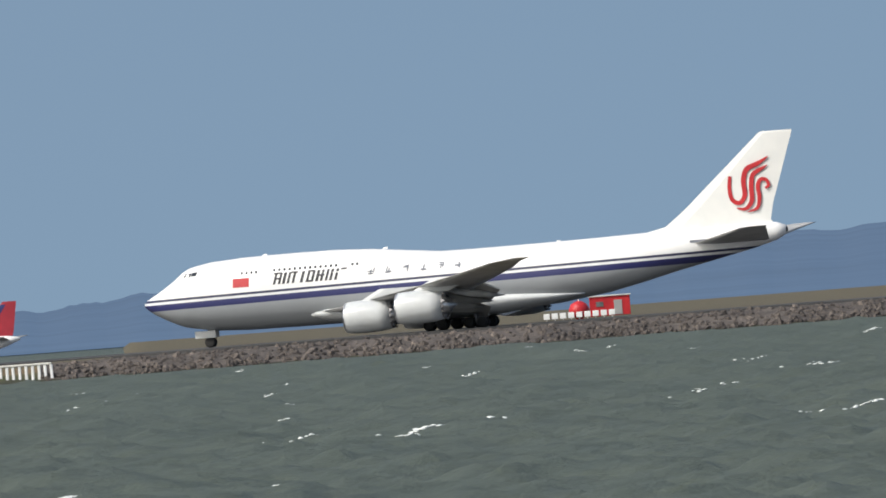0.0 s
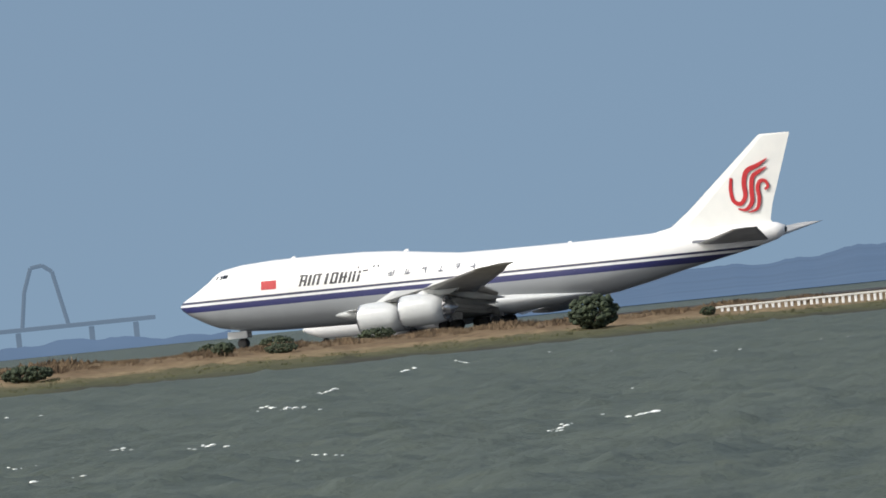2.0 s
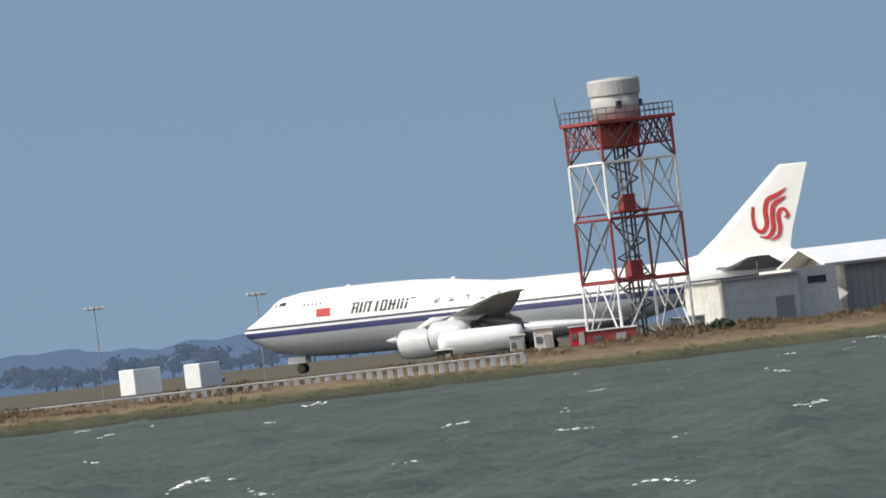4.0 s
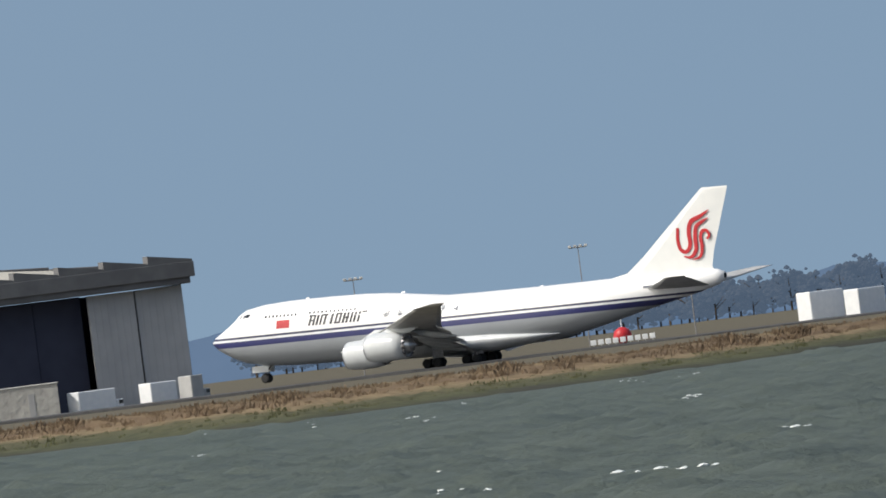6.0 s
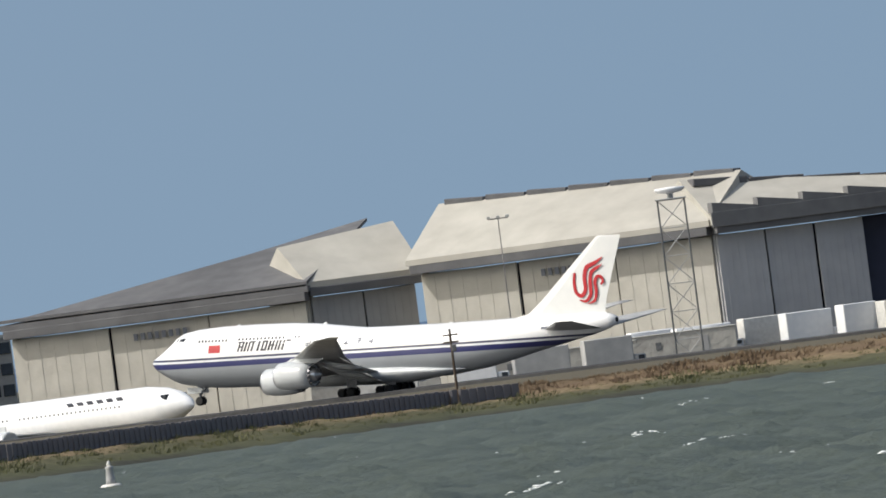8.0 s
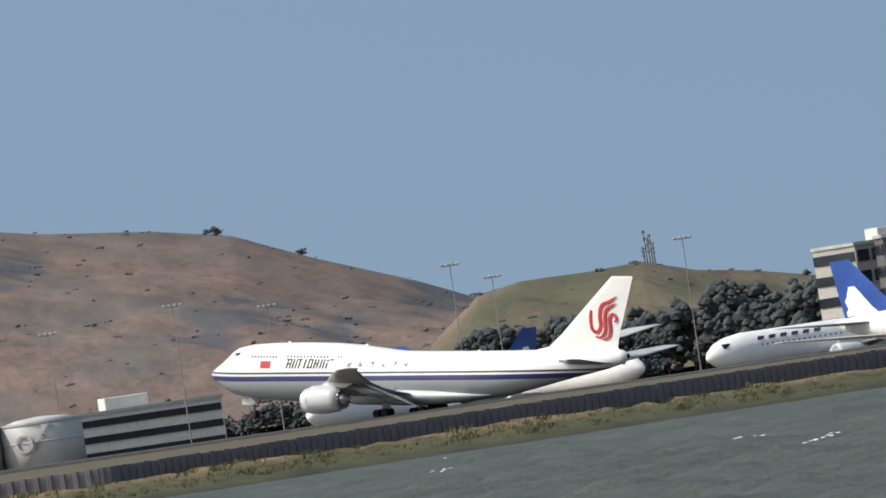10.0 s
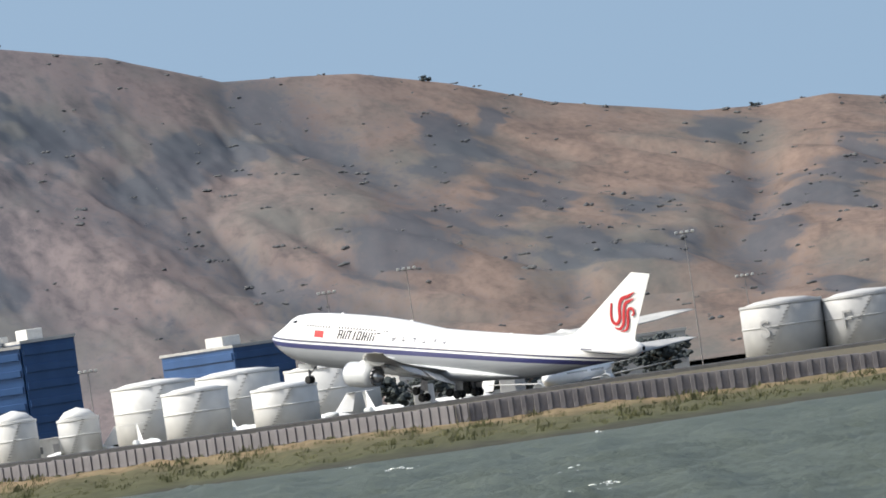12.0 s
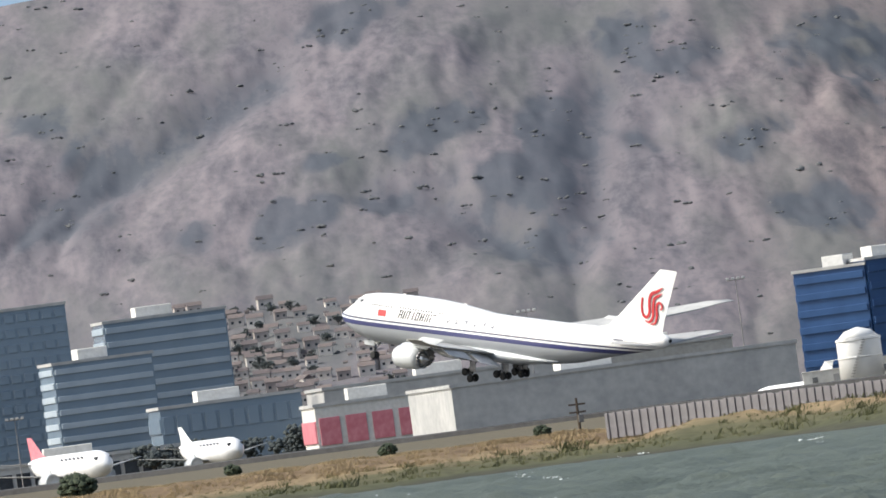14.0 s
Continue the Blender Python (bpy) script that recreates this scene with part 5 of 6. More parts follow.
def store_building():
    m, L = facing(24.42, 1288, 23.69, 1295, BANK)
    h = thing("store_building", m, "white gabled store building, long wall greyed for its shade", "building")
    top, depth = 6.0, 11.0
    # the long wall and its ribs carry their shade as grey
    slab("wall", [(0, 0), (L, 0), (L, 0.3), (0, 0.3)], 0, top, DOOR_GREY, h, "ribbed metal wall, shade put in as grey")
    slab("wall", [(0, depth), (L, depth), (L, depth - 0.3), (0, depth - 0.3)], 0, top, WHITEWASH, h)
    for x in (0.003, L - 0.303):
        bm = bmesh.new()
        prof = [(0.3, 0), (depth - 0.3, 0), (depth - 0.3, top), (depth / 2, top + 1.5), (0.3, top)]
        loft(bm, [[(x, y, z) for y, z in prof], [(x + 0.3, y, z) for y, z in prof]])
        part("gable", bm, WHITEWASH, h)
    for s in (0, 1):
        bm = bmesh.new()
        y0, y1 = (-0.7, depth / 2) if not s else (depth / 2, depth + 0.7)
        z0, z1 = (top - 0.15, top + 1.62) if not s else (top + 1.62, top - 0.15)
        loft(bm, [[(x, y0, z0), (x, y1, z1), (x, y1, z1 + 0.22), (x, y0, z0 + 0.22)] for x in (-2.6, L + 0.4)])
        part("roof", bm, WHITE, h, "bright white metal roof")
    bm = bmesh.new()
    box(bm, (L / 2 - 1.2, -0.76, top - 0.1), (L + 2.6, 0.14, 0.34), 0.03)
    part("gutter", bm, DOOR_GREY, h)
    bm = bmesh.new()
    for k in range(int(L / 0.8)):
        box(bm, (0.5 + k * 0.8, -0.05, top / 2), (0.08, 0.1, top - 0.3))
    part("wall_ribs", bm, DOOR_GREY, h)
    for k in (0.3, 0.62):
        bm = bmesh.new()
        box(bm, (L * k, -0.08, top - 0.55), (0.5, 0.16, 0.25), 0.03)
        part("wall_light", bm, STEEL, h)
    # white annex
    m, L = facing(24.98, 1276, 24.43, 1284, BANK)
    a = thing("annex", m, "white flat-roofed annex beside the store building", "building")
    slab("wall", [(0, 0), (L * 0.62, 0), (L * 0.62, 7), (0, 7)], 0, 5.4, WHITEWASH, a)
    slab("wall", [(L * 0.62 + 0.01, 1.0), (L - 0.2, 1.0), (L - 0.2, 7), (L * 0.62 + 0.01, 7)], 0, 5.9, WHITEWASH, a)
    slab("roof", [(-0.3, -0.4), (L * 0.62 + 0.3, -0.4), (L * 0.62 + 0.3, 7.3), (-0.3, 7.3)], 5.404, 5.62, LIGHT_GREY, a)
    bm = bmesh.new()
    box(bm, (L * 0.5, -0.05, 1.7), (2.2, 0.1, 3.2), 0.02)
    part("door", bm, DOOR_GREY, a, "grey double door")
    bm = bmesh.new()
    box(bm, (L * 0.82, 0.94, 4.6), (2.2, 0.1, 0.7), 0.02)
    part("window", bm, GLASS_DARK, a)
    bm = bmesh.new()
    rod(bm, (L * 0.35, 1, 5.6), (L * 0.35, 1, 7.0), 0.09)
    part("vent_pipe", bm, STEEL, a)


def radar_tower():
    """Square lattice tower with a round white cab on a red deck."""
    t = thing("radar_tower", Matrix.Translation(at(25.362, 1268, BANK + 0.3)) @ Matrix.Rotation(radians(25.4 + 26), 4, 'Z'), "red and white lattice radar tower with round grey cab", "tower")
    s, top = 3.95, 22.0
    corners = [(-s, -s), (s, -s), (s, s), (-s, s)]
    levels = (0, 6.2, 12.5, 18.1, top)
    for x, y in corners:
        for k, (a, b) in enumerate(zip(levels, levels[1:])):
            bm = bmesh.new()
            rod(bm, (x, y, a), (x, y, b), 0.15, None, 6)
            part("leg", bm, (WHITE, TOWER_RED, WHITE, TOWER_RED)[k], t)
    for i in range(4):
        (x0, y0), (x1, y1) = corners[i], corners[(i + 1) % 4]
        mx, my = (x0 + x1) / 2, (y0 + y1) / 2
        for k, (a, b) in enumerate(zip(levels, levels[1:])):
            bm = bmesh.new()
            c = (a + b) / 2
            rod(bm, (x0, y0, a), (mx, my, b), 0.1, None, 5)
            rod(bm, (x1, y1, a), (mx, my, b), 0.1, None, 5)
            rod(bm, ((x0 + mx) / 2, (y0 + my) / 2, c), (x0, y0, b), 0.06, None, 5)
            rod(bm, ((x1 + mx) / 2, (y1 + my) / 2, c), (x1, y1, b), 0.06, None, 5)
            part("brace", bm, (WHITE, STEEL, LIGHT_GREY, STEEL)[k], t)
            bm = bmesh.new()
            rod(bm, (x0, y0, b), (x1, y1, b), 0.13, None, 6)
            part("girt", bm, (TOWER_RED, TOWER_RED, WHITE, TOWER_RED)[k], t)
        # lattice skirt under the deck
        bm = bmesh.new()
        for q in range(6):
            u, v = q / 6, (q + 1) / 6
            pa, pb = (x0 + (x1 - x0) * u, y0 + (y1 - y0) * u), (x0 + (x1 - x0) * v, y0 + (y1 - y0) * v)
            rod(bm, (*pa, top - 2.4), (*pb, top), 0.07, None, 5)
            rod(bm, (*pa, top), (*pb, top - 2.4), 0.05, None, 5)
        rod(bm, (x0, y0, top - 2.4), (x1, y1, top - 2.4), 0.1, None, 5)
        part("skirt_lattice", bm, TOWER_RED, t)
        bm = bmesh.new()
        for z in (0.55, 1.15):
            rod(bm, (x0 * 1.06, y0 * 1.06, top + 0.3 + z), (x1 * 1.06, y1 * 1.06, top + 0.3 + z), 0.05, None, 5)
        for q in range(9):
            x, y = x0 + (x1 - x0) * q / 8, y0 + (y1 - y0) * q / 8
            rod(bm, (x * 1.06, y * 1.06, top + 0.2), (x * 1.06, y * 1.06, top + 1.45), 0.045, None, 5)
        part("railing", bm, STEEL, t)
    # central stair and cable shaft
    bm = bmesh.new()
    for dx, dy in ((-0.5, -0.4), (0.5, -0.4), (0.5, 0.4), (-0.5, 0.4)):
        rod(bm, (dx, dy, 0), (dx, dy, top), 0.12, None, 6)
    for k in range(14):
        z = 0.8 + k * 1.55
        box(bm, (0, 0, z), (1.5, 1.2, 0.1))
        rod(bm, (-1.6 if k % 2 else 1.6, 0, z), (1.6 if k % 2 else -1.6, 0, z + 1.5), 0.09, None, 5)
    part("stair_shaft", bm, STEEL, t)
    for z in (6.4, 13.0):
        bm = bmesh.new()
        box(bm, (0, 0, z + 0.1), (3.2, 3.2, 0.25), 0.03)
        box(bm, (0, 0, z + 1.0), (1.4, 1.4, 1.6), 0.05)
        part("landing", bm, TOWER_RED, t)
        bm = bmesh.new()
        rod(bm, (-s, -s, z), (s, s, z), 0.09, None, 5)
        rod(bm, (s, -s, z), (-s, s, z), 0.09, None, 5)
        part("cross_tie", bm, TOWER_RED, t)
    bm = bmesh.new()
    box(bm, (0, 0, top + 0.12), (s * 2.2, s * 2.2, 0.36), 0.04)
    part("deck", bm, TOWER_RED, t, "red steel deck")
    bm = bmesh.new()
    spin(bm, [(1.7, top - 2.6), (2.2, top - 1.2), (2.2, top)], 20)
    part("deck_drum", bm, TOWER_RED, t, "", True)
    bm = bmesh.new()
    spin(bm, [(2.42, top + 0.3), (2.45, top + 2.7), (2.2, top + 2.75)], 26)
    part("cab", bm, LIGHT_GREY, t, "grey round cab", True)
    bm = bmesh.new()
    spin(bm, [(2.35, top + 2.7), (2.6, top + 2.72), (2.64, top + 4.1), (2.5, top + 4.3), (0.3, top + 4.45)], 30)
    part("cab_cap", bm, LIGHT_GREY, t, "pale grey cylindrical cap")
    for a in (-1.9, -0.6, 0.7, 2.0):
        bm = bmesh.new()
        box(bm, (2.43 * math.cos(a), 2.43 * math.sin(a), top + 1.7), (0.5, 0.5, 0.75), 0.03)
        part("cab_window", bm, GLASS_DARK, t)
    bm = bmesh.new()
    rod(bm, (-s * 1.1, s * 1.05, top + 0.2), (-s * 1.15, s * 1.1, top + 3.2), 0.06)
    part("whip_aerial", bm, STEEL, t)


def hut(b, d, w, dep, h, mat, label, turn=0.0, name="equipment_hut", cat="hut", group="equipment huts"):
    """A small shed with roof slab, door and base."""
    t = thing(name, Matrix.Translation(at(b, d, BANK if d < 1600 else APRON)) @ Matrix.Rotation(radians(b + turn), 4, 'Z'), label, cat, group)
    bm = bmesh.new()
    box(bm, (0, 0, h / 2), (w, dep, h), 0.06)
    part("body", bm, mat, t)
    bm = bmesh.new()
    box(bm, (0, 0, h + 0.08), (w + 0.3, dep + 0.3, 0.16), 0.04)
    part("roof", bm, WHITEWASH, t)
    bm = bmesh.new()
    box(bm, (w * 0.2, -dep / 2 - 0.04, h * 0.42), (min(1.0, w * 0.35), 0.08, h * 0.75), 0.02)
    part("door", bm, DOOR_GREY, t)
    bm = bmesh.new()
    box(bm, (-w * 0.25, -dep / 2 - 0.04, h * 0.62), (min(0.9, w * 0.3), 0.08, h * 0.25), 0.02)
    part("vent", bm, STEEL, t)


def tank_trailer(b, d, L):
    t = thing("tank_trailer", Matrix.Translation(at(b, d, BANK)) @ Matrix.Rotation(radians(b), 4, 'Z'), "long white tank trailer parked behind the fence", "trailer")
    bm = bmesh.new()
    spin(bm, [(0.5, -L / 2), (1.15, -L / 2 + 0.4), (1.25, -L / 2 + 1), (1.25, L / 2 - 0.8), (1.1, L / 2 - 0.2), (0.5, L / 2)], 20, 'x', (0, 0, 2.3))
    part("tank", bm, WHITE, t, "", True)
    bm = bmesh.new()
    box(bm, (0, 0, 0.95), (L * 0.9, 1.2, 0.25), 0.04)
    part("chassis", bm, STRUT, t)
    for k in range(3):
        bm = bmesh.new()
        wheel(bm, (L * (0.2 + 0.11 * k), -1.0, 0.5), 0.5, 0.3)
        part("wheel", bm, TYRE, t, "", True)
        bm = bmesh.new()
        wheel(bm, (L * (0.2 + 0.11 * k), 1.0, 0.5), 0.5, 0.3)
        part("wheel", bm, TYRE, t, "", True)


store_building()
radar_tower()
hut(25.645, 1255, 1.6, 2.2, 2.5, RED, "bright red equipment cabinet on the bank")
hut(25.50, 1262, 5.2, 2.4, 1.9, TOWER_RED, "low red equipment shed below the tower")
hut(25.80, 1258, 1.9, 2.2, 2.7, WHITEWASH, "small white equipment hut beside the tower")
hut(25.92, 1262, 1.5, 2.0, 2.3, LIGHT_GREY, "small grey equipment hut beside the tower")
hut(26.25, 1255, 1.6, 2.0, 1.7, LEAF, "small dark green cabinet behind the fence")
hut(25.15, 1275, 3.5, 2.5, 2.2, DOOR_GREY, "grey equipment hut below the tower")
tank_trailer(26.08, 1268, 8.6)


# ---------------------------------------------------------------- hangars and the apron
def hangar_bay(b0, d0, b1, d1, eave, depth, doors, mat, label, roof_mat, ridge, ridge_in, overhang, open_bay=None, ridge_end=0.0):
    """One great hangar bay: a line of doors, a deep fascia and a canted roof."""
    m, L = facing(b0, d0, b1, d1)
    h = thing("hangar", m, label, "hangar", "hangar bays")
    slab("side_wall", [(0, 0.8), (0.8, 0.8), (0.8, depth), (0, depth)], 0, eave, mat, h)
    slab("side_wall", [(L - 0.8, 0.8), (L, 0.8), (L, depth), (L - 0.8, depth)], 0, eave, mat, h)
    # the depth's shade is put into a dark back wall and floor
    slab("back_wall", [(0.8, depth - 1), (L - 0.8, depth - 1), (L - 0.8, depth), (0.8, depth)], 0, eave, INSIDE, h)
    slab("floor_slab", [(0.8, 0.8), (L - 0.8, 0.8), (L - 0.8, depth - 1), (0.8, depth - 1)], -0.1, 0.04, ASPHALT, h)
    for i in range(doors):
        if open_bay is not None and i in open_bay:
            # a dark blue panel stands in for the shade of the open doorway
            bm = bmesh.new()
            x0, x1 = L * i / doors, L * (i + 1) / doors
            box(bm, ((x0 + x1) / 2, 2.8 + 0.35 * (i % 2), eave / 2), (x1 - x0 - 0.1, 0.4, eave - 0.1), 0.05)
            part("doorway_shade_panel", bm, DOORWAY_SHADE, h, "dark blue panel standing for the opening's shade")
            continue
        x0, x1 = L * i / doors, L * (i + 1) / doors
        bm = bmesh.new()
        box(bm, ((x0 + x1) / 2, 0.35 + 0.35 * (i % 2), eave / 2), (x1 - x0 - 0.35, 0.5, eave - 0.3), 0.05)
        dr = part("door", bm, mat, h)
        bm = bmesh.new()
        for k in range(1, 7):
            box(bm, (x0 + (x1 - x0) * k / 7, 0.08 + 0.35 * (i % 2), eave / 2), (0.1, 0.06, eave - 0.6))
        part("door_ribs", bm, mat, dr)
    bm = bmesh.new()
    box(bm, (L / 2, -overhang * 0.4, eave + 0.7), (L + 1.0, 1.0 + overhang * 0.8, 1.4), 0.1)
    part("door_header", bm, ROOF_GREY, h)
    bm = bmesh.new()
    z = eave + 1.42
    rows = [(x, [(-overhang, z), (depth + 0.5, z), (depth + 0.5, z + 1.0), (ridge_in, e), (-overhang, z + 0.9)]) for x, e in ((-1.0, ridge), (L + 1.0, ridge_end))]
    loft(bm, [[(x, y, q) for y, q in prof] for x, prof in rows])
    part("roof", bm, roof_mat, h)
    return h, L


# east and link bays: shade put into grey doors, panels for the opening; south bay: cream doors in the sun
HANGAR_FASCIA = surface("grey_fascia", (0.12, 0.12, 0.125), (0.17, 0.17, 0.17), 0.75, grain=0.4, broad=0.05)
HANGAR_GREY = surface("hangar_shade_grey", (0.33, 0.335, 0.35), (0.41, 0.415, 0.425), 0.7, grain=0.3, broad=0.05)
h1, L1 = hangar_bay(33.70, 1985, 31.93, 2006, 19.0, 30, 8, HANGAR_GREY, "great hangar bay greyed for shade, dark panels for its opening", ROOF_CREAM, 28.2, 12, 2.5, (3, 4, 5), 22.0)
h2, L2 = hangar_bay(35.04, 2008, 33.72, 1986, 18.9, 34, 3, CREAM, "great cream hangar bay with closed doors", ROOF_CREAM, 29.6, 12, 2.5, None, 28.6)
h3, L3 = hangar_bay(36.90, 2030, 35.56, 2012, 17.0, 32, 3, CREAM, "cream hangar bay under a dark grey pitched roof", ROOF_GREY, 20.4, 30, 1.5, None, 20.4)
h4, L4 = hangar_bay(35.54, 2013, 35.06, 2019, 17.6, 20, 2, DOOR_GREY, "link bay between two hangars, its shade put in as grey", ROOF_CREAM, 26.0, 10, 1.5, None, 28.0)


def saw_ridge(h, L, z, y, n, z_end):
    """Stepped monitor ribs along a roof."""
    for i in range(n):
        x0 = L * i / n
        zz = z + (z_end - z) * i / n
        bm = bmesh.new()
        box(bm, (x0 + L / n / 2, y, zz), (L / n - 0.4, 3.0, 1.2), 0.1, Matrix.Rotation(0.06, 4, 'Y'))
        part("roof_monitor", bm, ROOF_GREY, h)


saw_ridge(h1, L1, 27.2, 10, 7, 21.4)
# deep grey fascia with a stepped top along the doors
bm = bmesh.new()
box(bm, (L1 / 2, -2.75, 21.2), (L1 + 2.4, 0.4, 2.4), 0.06)
part("fascia", bm, HANGAR_FASCIA, h1, "deep dark grey fascia")
for i in range(9):
    x0, w = -1.0 + (L1 + 2) * i / 9, (L1 + 2) / 9
    bm = bmesh.new()
    loft(bm, [[(x0 + 0.1, y, 22.3), (x0 + w, y, 22.3), (x0 + w, y, 22.75), (x0 + 0.1, y, 23.9)] for y in (-2.9, -0.6)])
    part("fascia_step", bm, HANGAR_FASCIA, h1)
saw_ridge(h2, L2, 29.4, 13, 7, 28.4)
bm = bmesh.new()
loft(bm, [[(-1, -1.5, 19.6), (-1, 30, 20.2), (-1, 30, 20.7), (-1, -1.5, 20.1)], [(L3 + 1, -1.5, 19.6), (L3 + 1, 30, 28.6), (L3 + 1, 30, 29.1), (L3 + 1, -1.5, 20.1)]])
part("roof_slope", bm, ROOF_GREY, h3, "dark grey pitched roof rising to one end")
for h, L, z in ((h2, L2, 16.6), (h3, L3, 14.8)):
    for k in range(8):
        bm = bmesh.new()
        box(bm, (L * 0.42 + k * 1.2, 0.02, z), (0.7, 0.12, 1.1), 0.02)
        part("sign_bar", bm, GREYINK, h)


def mast(b, d, top, label, arms=4, thick=0.12):
    """A lighting mast with a crown of floodlights."""
    t = thing("light_mast", Matrix.Translation(at(b, d, APRON)) @ Matrix.Rotation(radians(b), 4, 'Z'), label, "light mast", "apron light masts")
    h = top - APRON
    bm = bmesh.new()
    rod(bm, (0, 0, 0), (0, 0, h), thick, thick * 0.55, 8)
    part("pole", bm, MAST_GREY, t)
    bm = bmesh.new()
    rod(bm, (-1.5, 0, h - 0.3), (1.5, 0, h - 0.3), 0.1, None, 6)
    rod(bm, (0, -1.0, h - 0.3), (0, 1.0, h - 0.3), 0.1, None, 6)
    part("crossarm", bm, MAST_GREY, t)
    for k in range(arms):
        bm = bmesh.new()
        box(bm, (-1.4 + 2.8 * k / (arms - 1), -0.25, h - 0.1), (0.55, 0.5, 0.45), 0.06, None)
        part("floodlight", bm, LAMP_HEAD, t)


def high(d, e):
    return EYE + d * math.tan(radians(e))


for b, d, e in ((20.29, 2250, 0.185), (27.06, 2100, 0.268), (27.79, 2150, 0.285), (28.7, 2200, 0.3), (29.67, 2200, 0.31), (31.17, 2150, 0.32), (30.15, 2200, 0.34), (37.12, 2250, 0.49), (37.26, 2300, 0.49),
                (38.25, 2200, 0.495), (39.30, 2200, 0.525), (39.12, 2350, 0.445), (40.14, 2250, 0.46), (40.56, 2150, 0.522), (41.13, 2250, 0.475), (42.1, 2300, 0.27), (42.34, 2150, 0.5), (43.60, 2200, 0.515), (43.97, 2200, 0.458), (45.08, 2200, 0.26), (45.95, 2250, 0.42), (46.9, 2200, 0.4), (49.24, 2300, 0.22)):
    mast(b, d, high(d, e), "tall grey apron lighting mast with a floodlight crown")


def yard_pole(b, d, top):
    t = thing("utility_pole", Matrix.Translation(at(b, d, 1.2)) @ Matrix.Rotation(radians(b), 4, 'Z'), "dark utility pole with crossarms beside the shore", "utility pole")
    h = top - 1.2
    bm = bmesh.new()
    rod(bm, (0, 0, 0), (0, 0, h), 0.14, 0.09, 8)
    part("pole", bm, BARK, t)
    for z in (h - 0.5, h - 1.1):
        bm = bmesh.new()
        box(bm, (0, 0, z), (1.3, 0.12, 0.14), 0.02)
        part("crossarm", bm, BARK, t)
    bm = bmesh.new()
    box(bm, (0.2, -0.2, h - 1.6), (0.4, 0.4, 0.6), 0.05)
    part("transformer", bm, STEEL, t)


yard_pole(34.94, 1060, high(1060, 0.126))
mast(34.66, 1900, high(1900, 0.6), "slim grey lighting mast before the hangar", 3, 0.13)
yard_pole(46.73, 975, high(975, -0.02))


def dish_tower():
    t = thing("dish_tower", Matrix.Translation(at(33.88, 1700, APRON)) @ Matrix.Rotation(radians(33.9), 4, 'Z'), "slim lattice tower with a white dish on top", "tower")
    s, top = 1.8, high(1700, 0.575) - APRON
    for x, y in ((-s, -s), (s, -s), (s, s), (-s, s)):
        bm = bmesh.new()
        rod(bm, (x, y, 0), (x, y, top), 0.14, None, 6)
        part("leg", bm, STEEL, t)
    bm = bmesh.new()
    for k in range(6):
        z0, z1 = top * k / 6, top * (k + 1) / 6
        for (x0, y0), (x1, y1) in (((-s, -s), (s, -s)), ((s, -s), (s, s)), ((s, s), (-s, s)), ((-s, s), (-s, -s))):
            rod(bm, (x0, y0, z0), (x1, y1, z1), 0.07, None, 5)
            rod(bm, (x0, y0, z1), (x1, y1, z1), 0.07, None, 5)
    part("lattice", bm, LIGHT_GREY, t)
    bm = bmesh.new()
    box(bm, (0, 0, top + 0.1), (4.2, 4.2, 0.2), 0.04)
    rod(bm, (0, 0, top), (0, 0, top + 0.9), 0.4)
    part("platform", bm, LIGHT_GREY, t)
    bm = bmesh.new()
    spin(bm, [(0.3, top + 0.8), (1.6, top + 1.0), (2.1, top + 1.4), (1.9, top + 1.6), (0.2, top + 1.7)], 22)
    part("dish", bm, WHITE, t, "", True)


dish_tower()


def antenna_array(b, d, label):
    """A localiser array: white panels in a row and a red shelter."""
    t = thing("antenna_array", Matrix.Translation(at(b, d, APRON)) @ Matrix.Rotation(radians(b), 4, 'Z'), label, "antenna array")
    for k in range(9):
        bm = bmesh.new()
        box(bm, (-4 + k * 1.0, 0, 2.2), (0.75, 0.15, 0.7), 0.04)
        rod(bm, (-4 + k * 1.0, 0.1, 0), (-4 + k * 1.0, 0.1, 2.2), 0.06, None, 6)
        part("panel", bm, WHITE, t)
    bm = bmesh.new()
    spin(bm, [(1.25, 1.9), (1.25, 2.9), (0.95, 3.5), (0.4, 3.8), (0.05, 3.9)], 16, 'z', (0, 1.5, 0))
    rod(bm, (0, 1.5, 0), (0, 1.5, 2.0), 0.5)
    part("shelter", bm, RED, t, "bright red domed shelter", True)
    bm = bmesh.new()
    rod(bm, (0, 1.5, 3.8), (0, 1.5, 6.2), 0.08)
    part("rod_aerial", bm, WHITE, t)


antenna_array(30.0, 1720, "white antenna panels with a red domed shelter")
antenna_array(15.32, 1560, "red and white antenna array beyond the runway")
hut(15.18, 1570, 5.0, 3.0, 2.4, RED, "low red equipment shed beyond the runway")


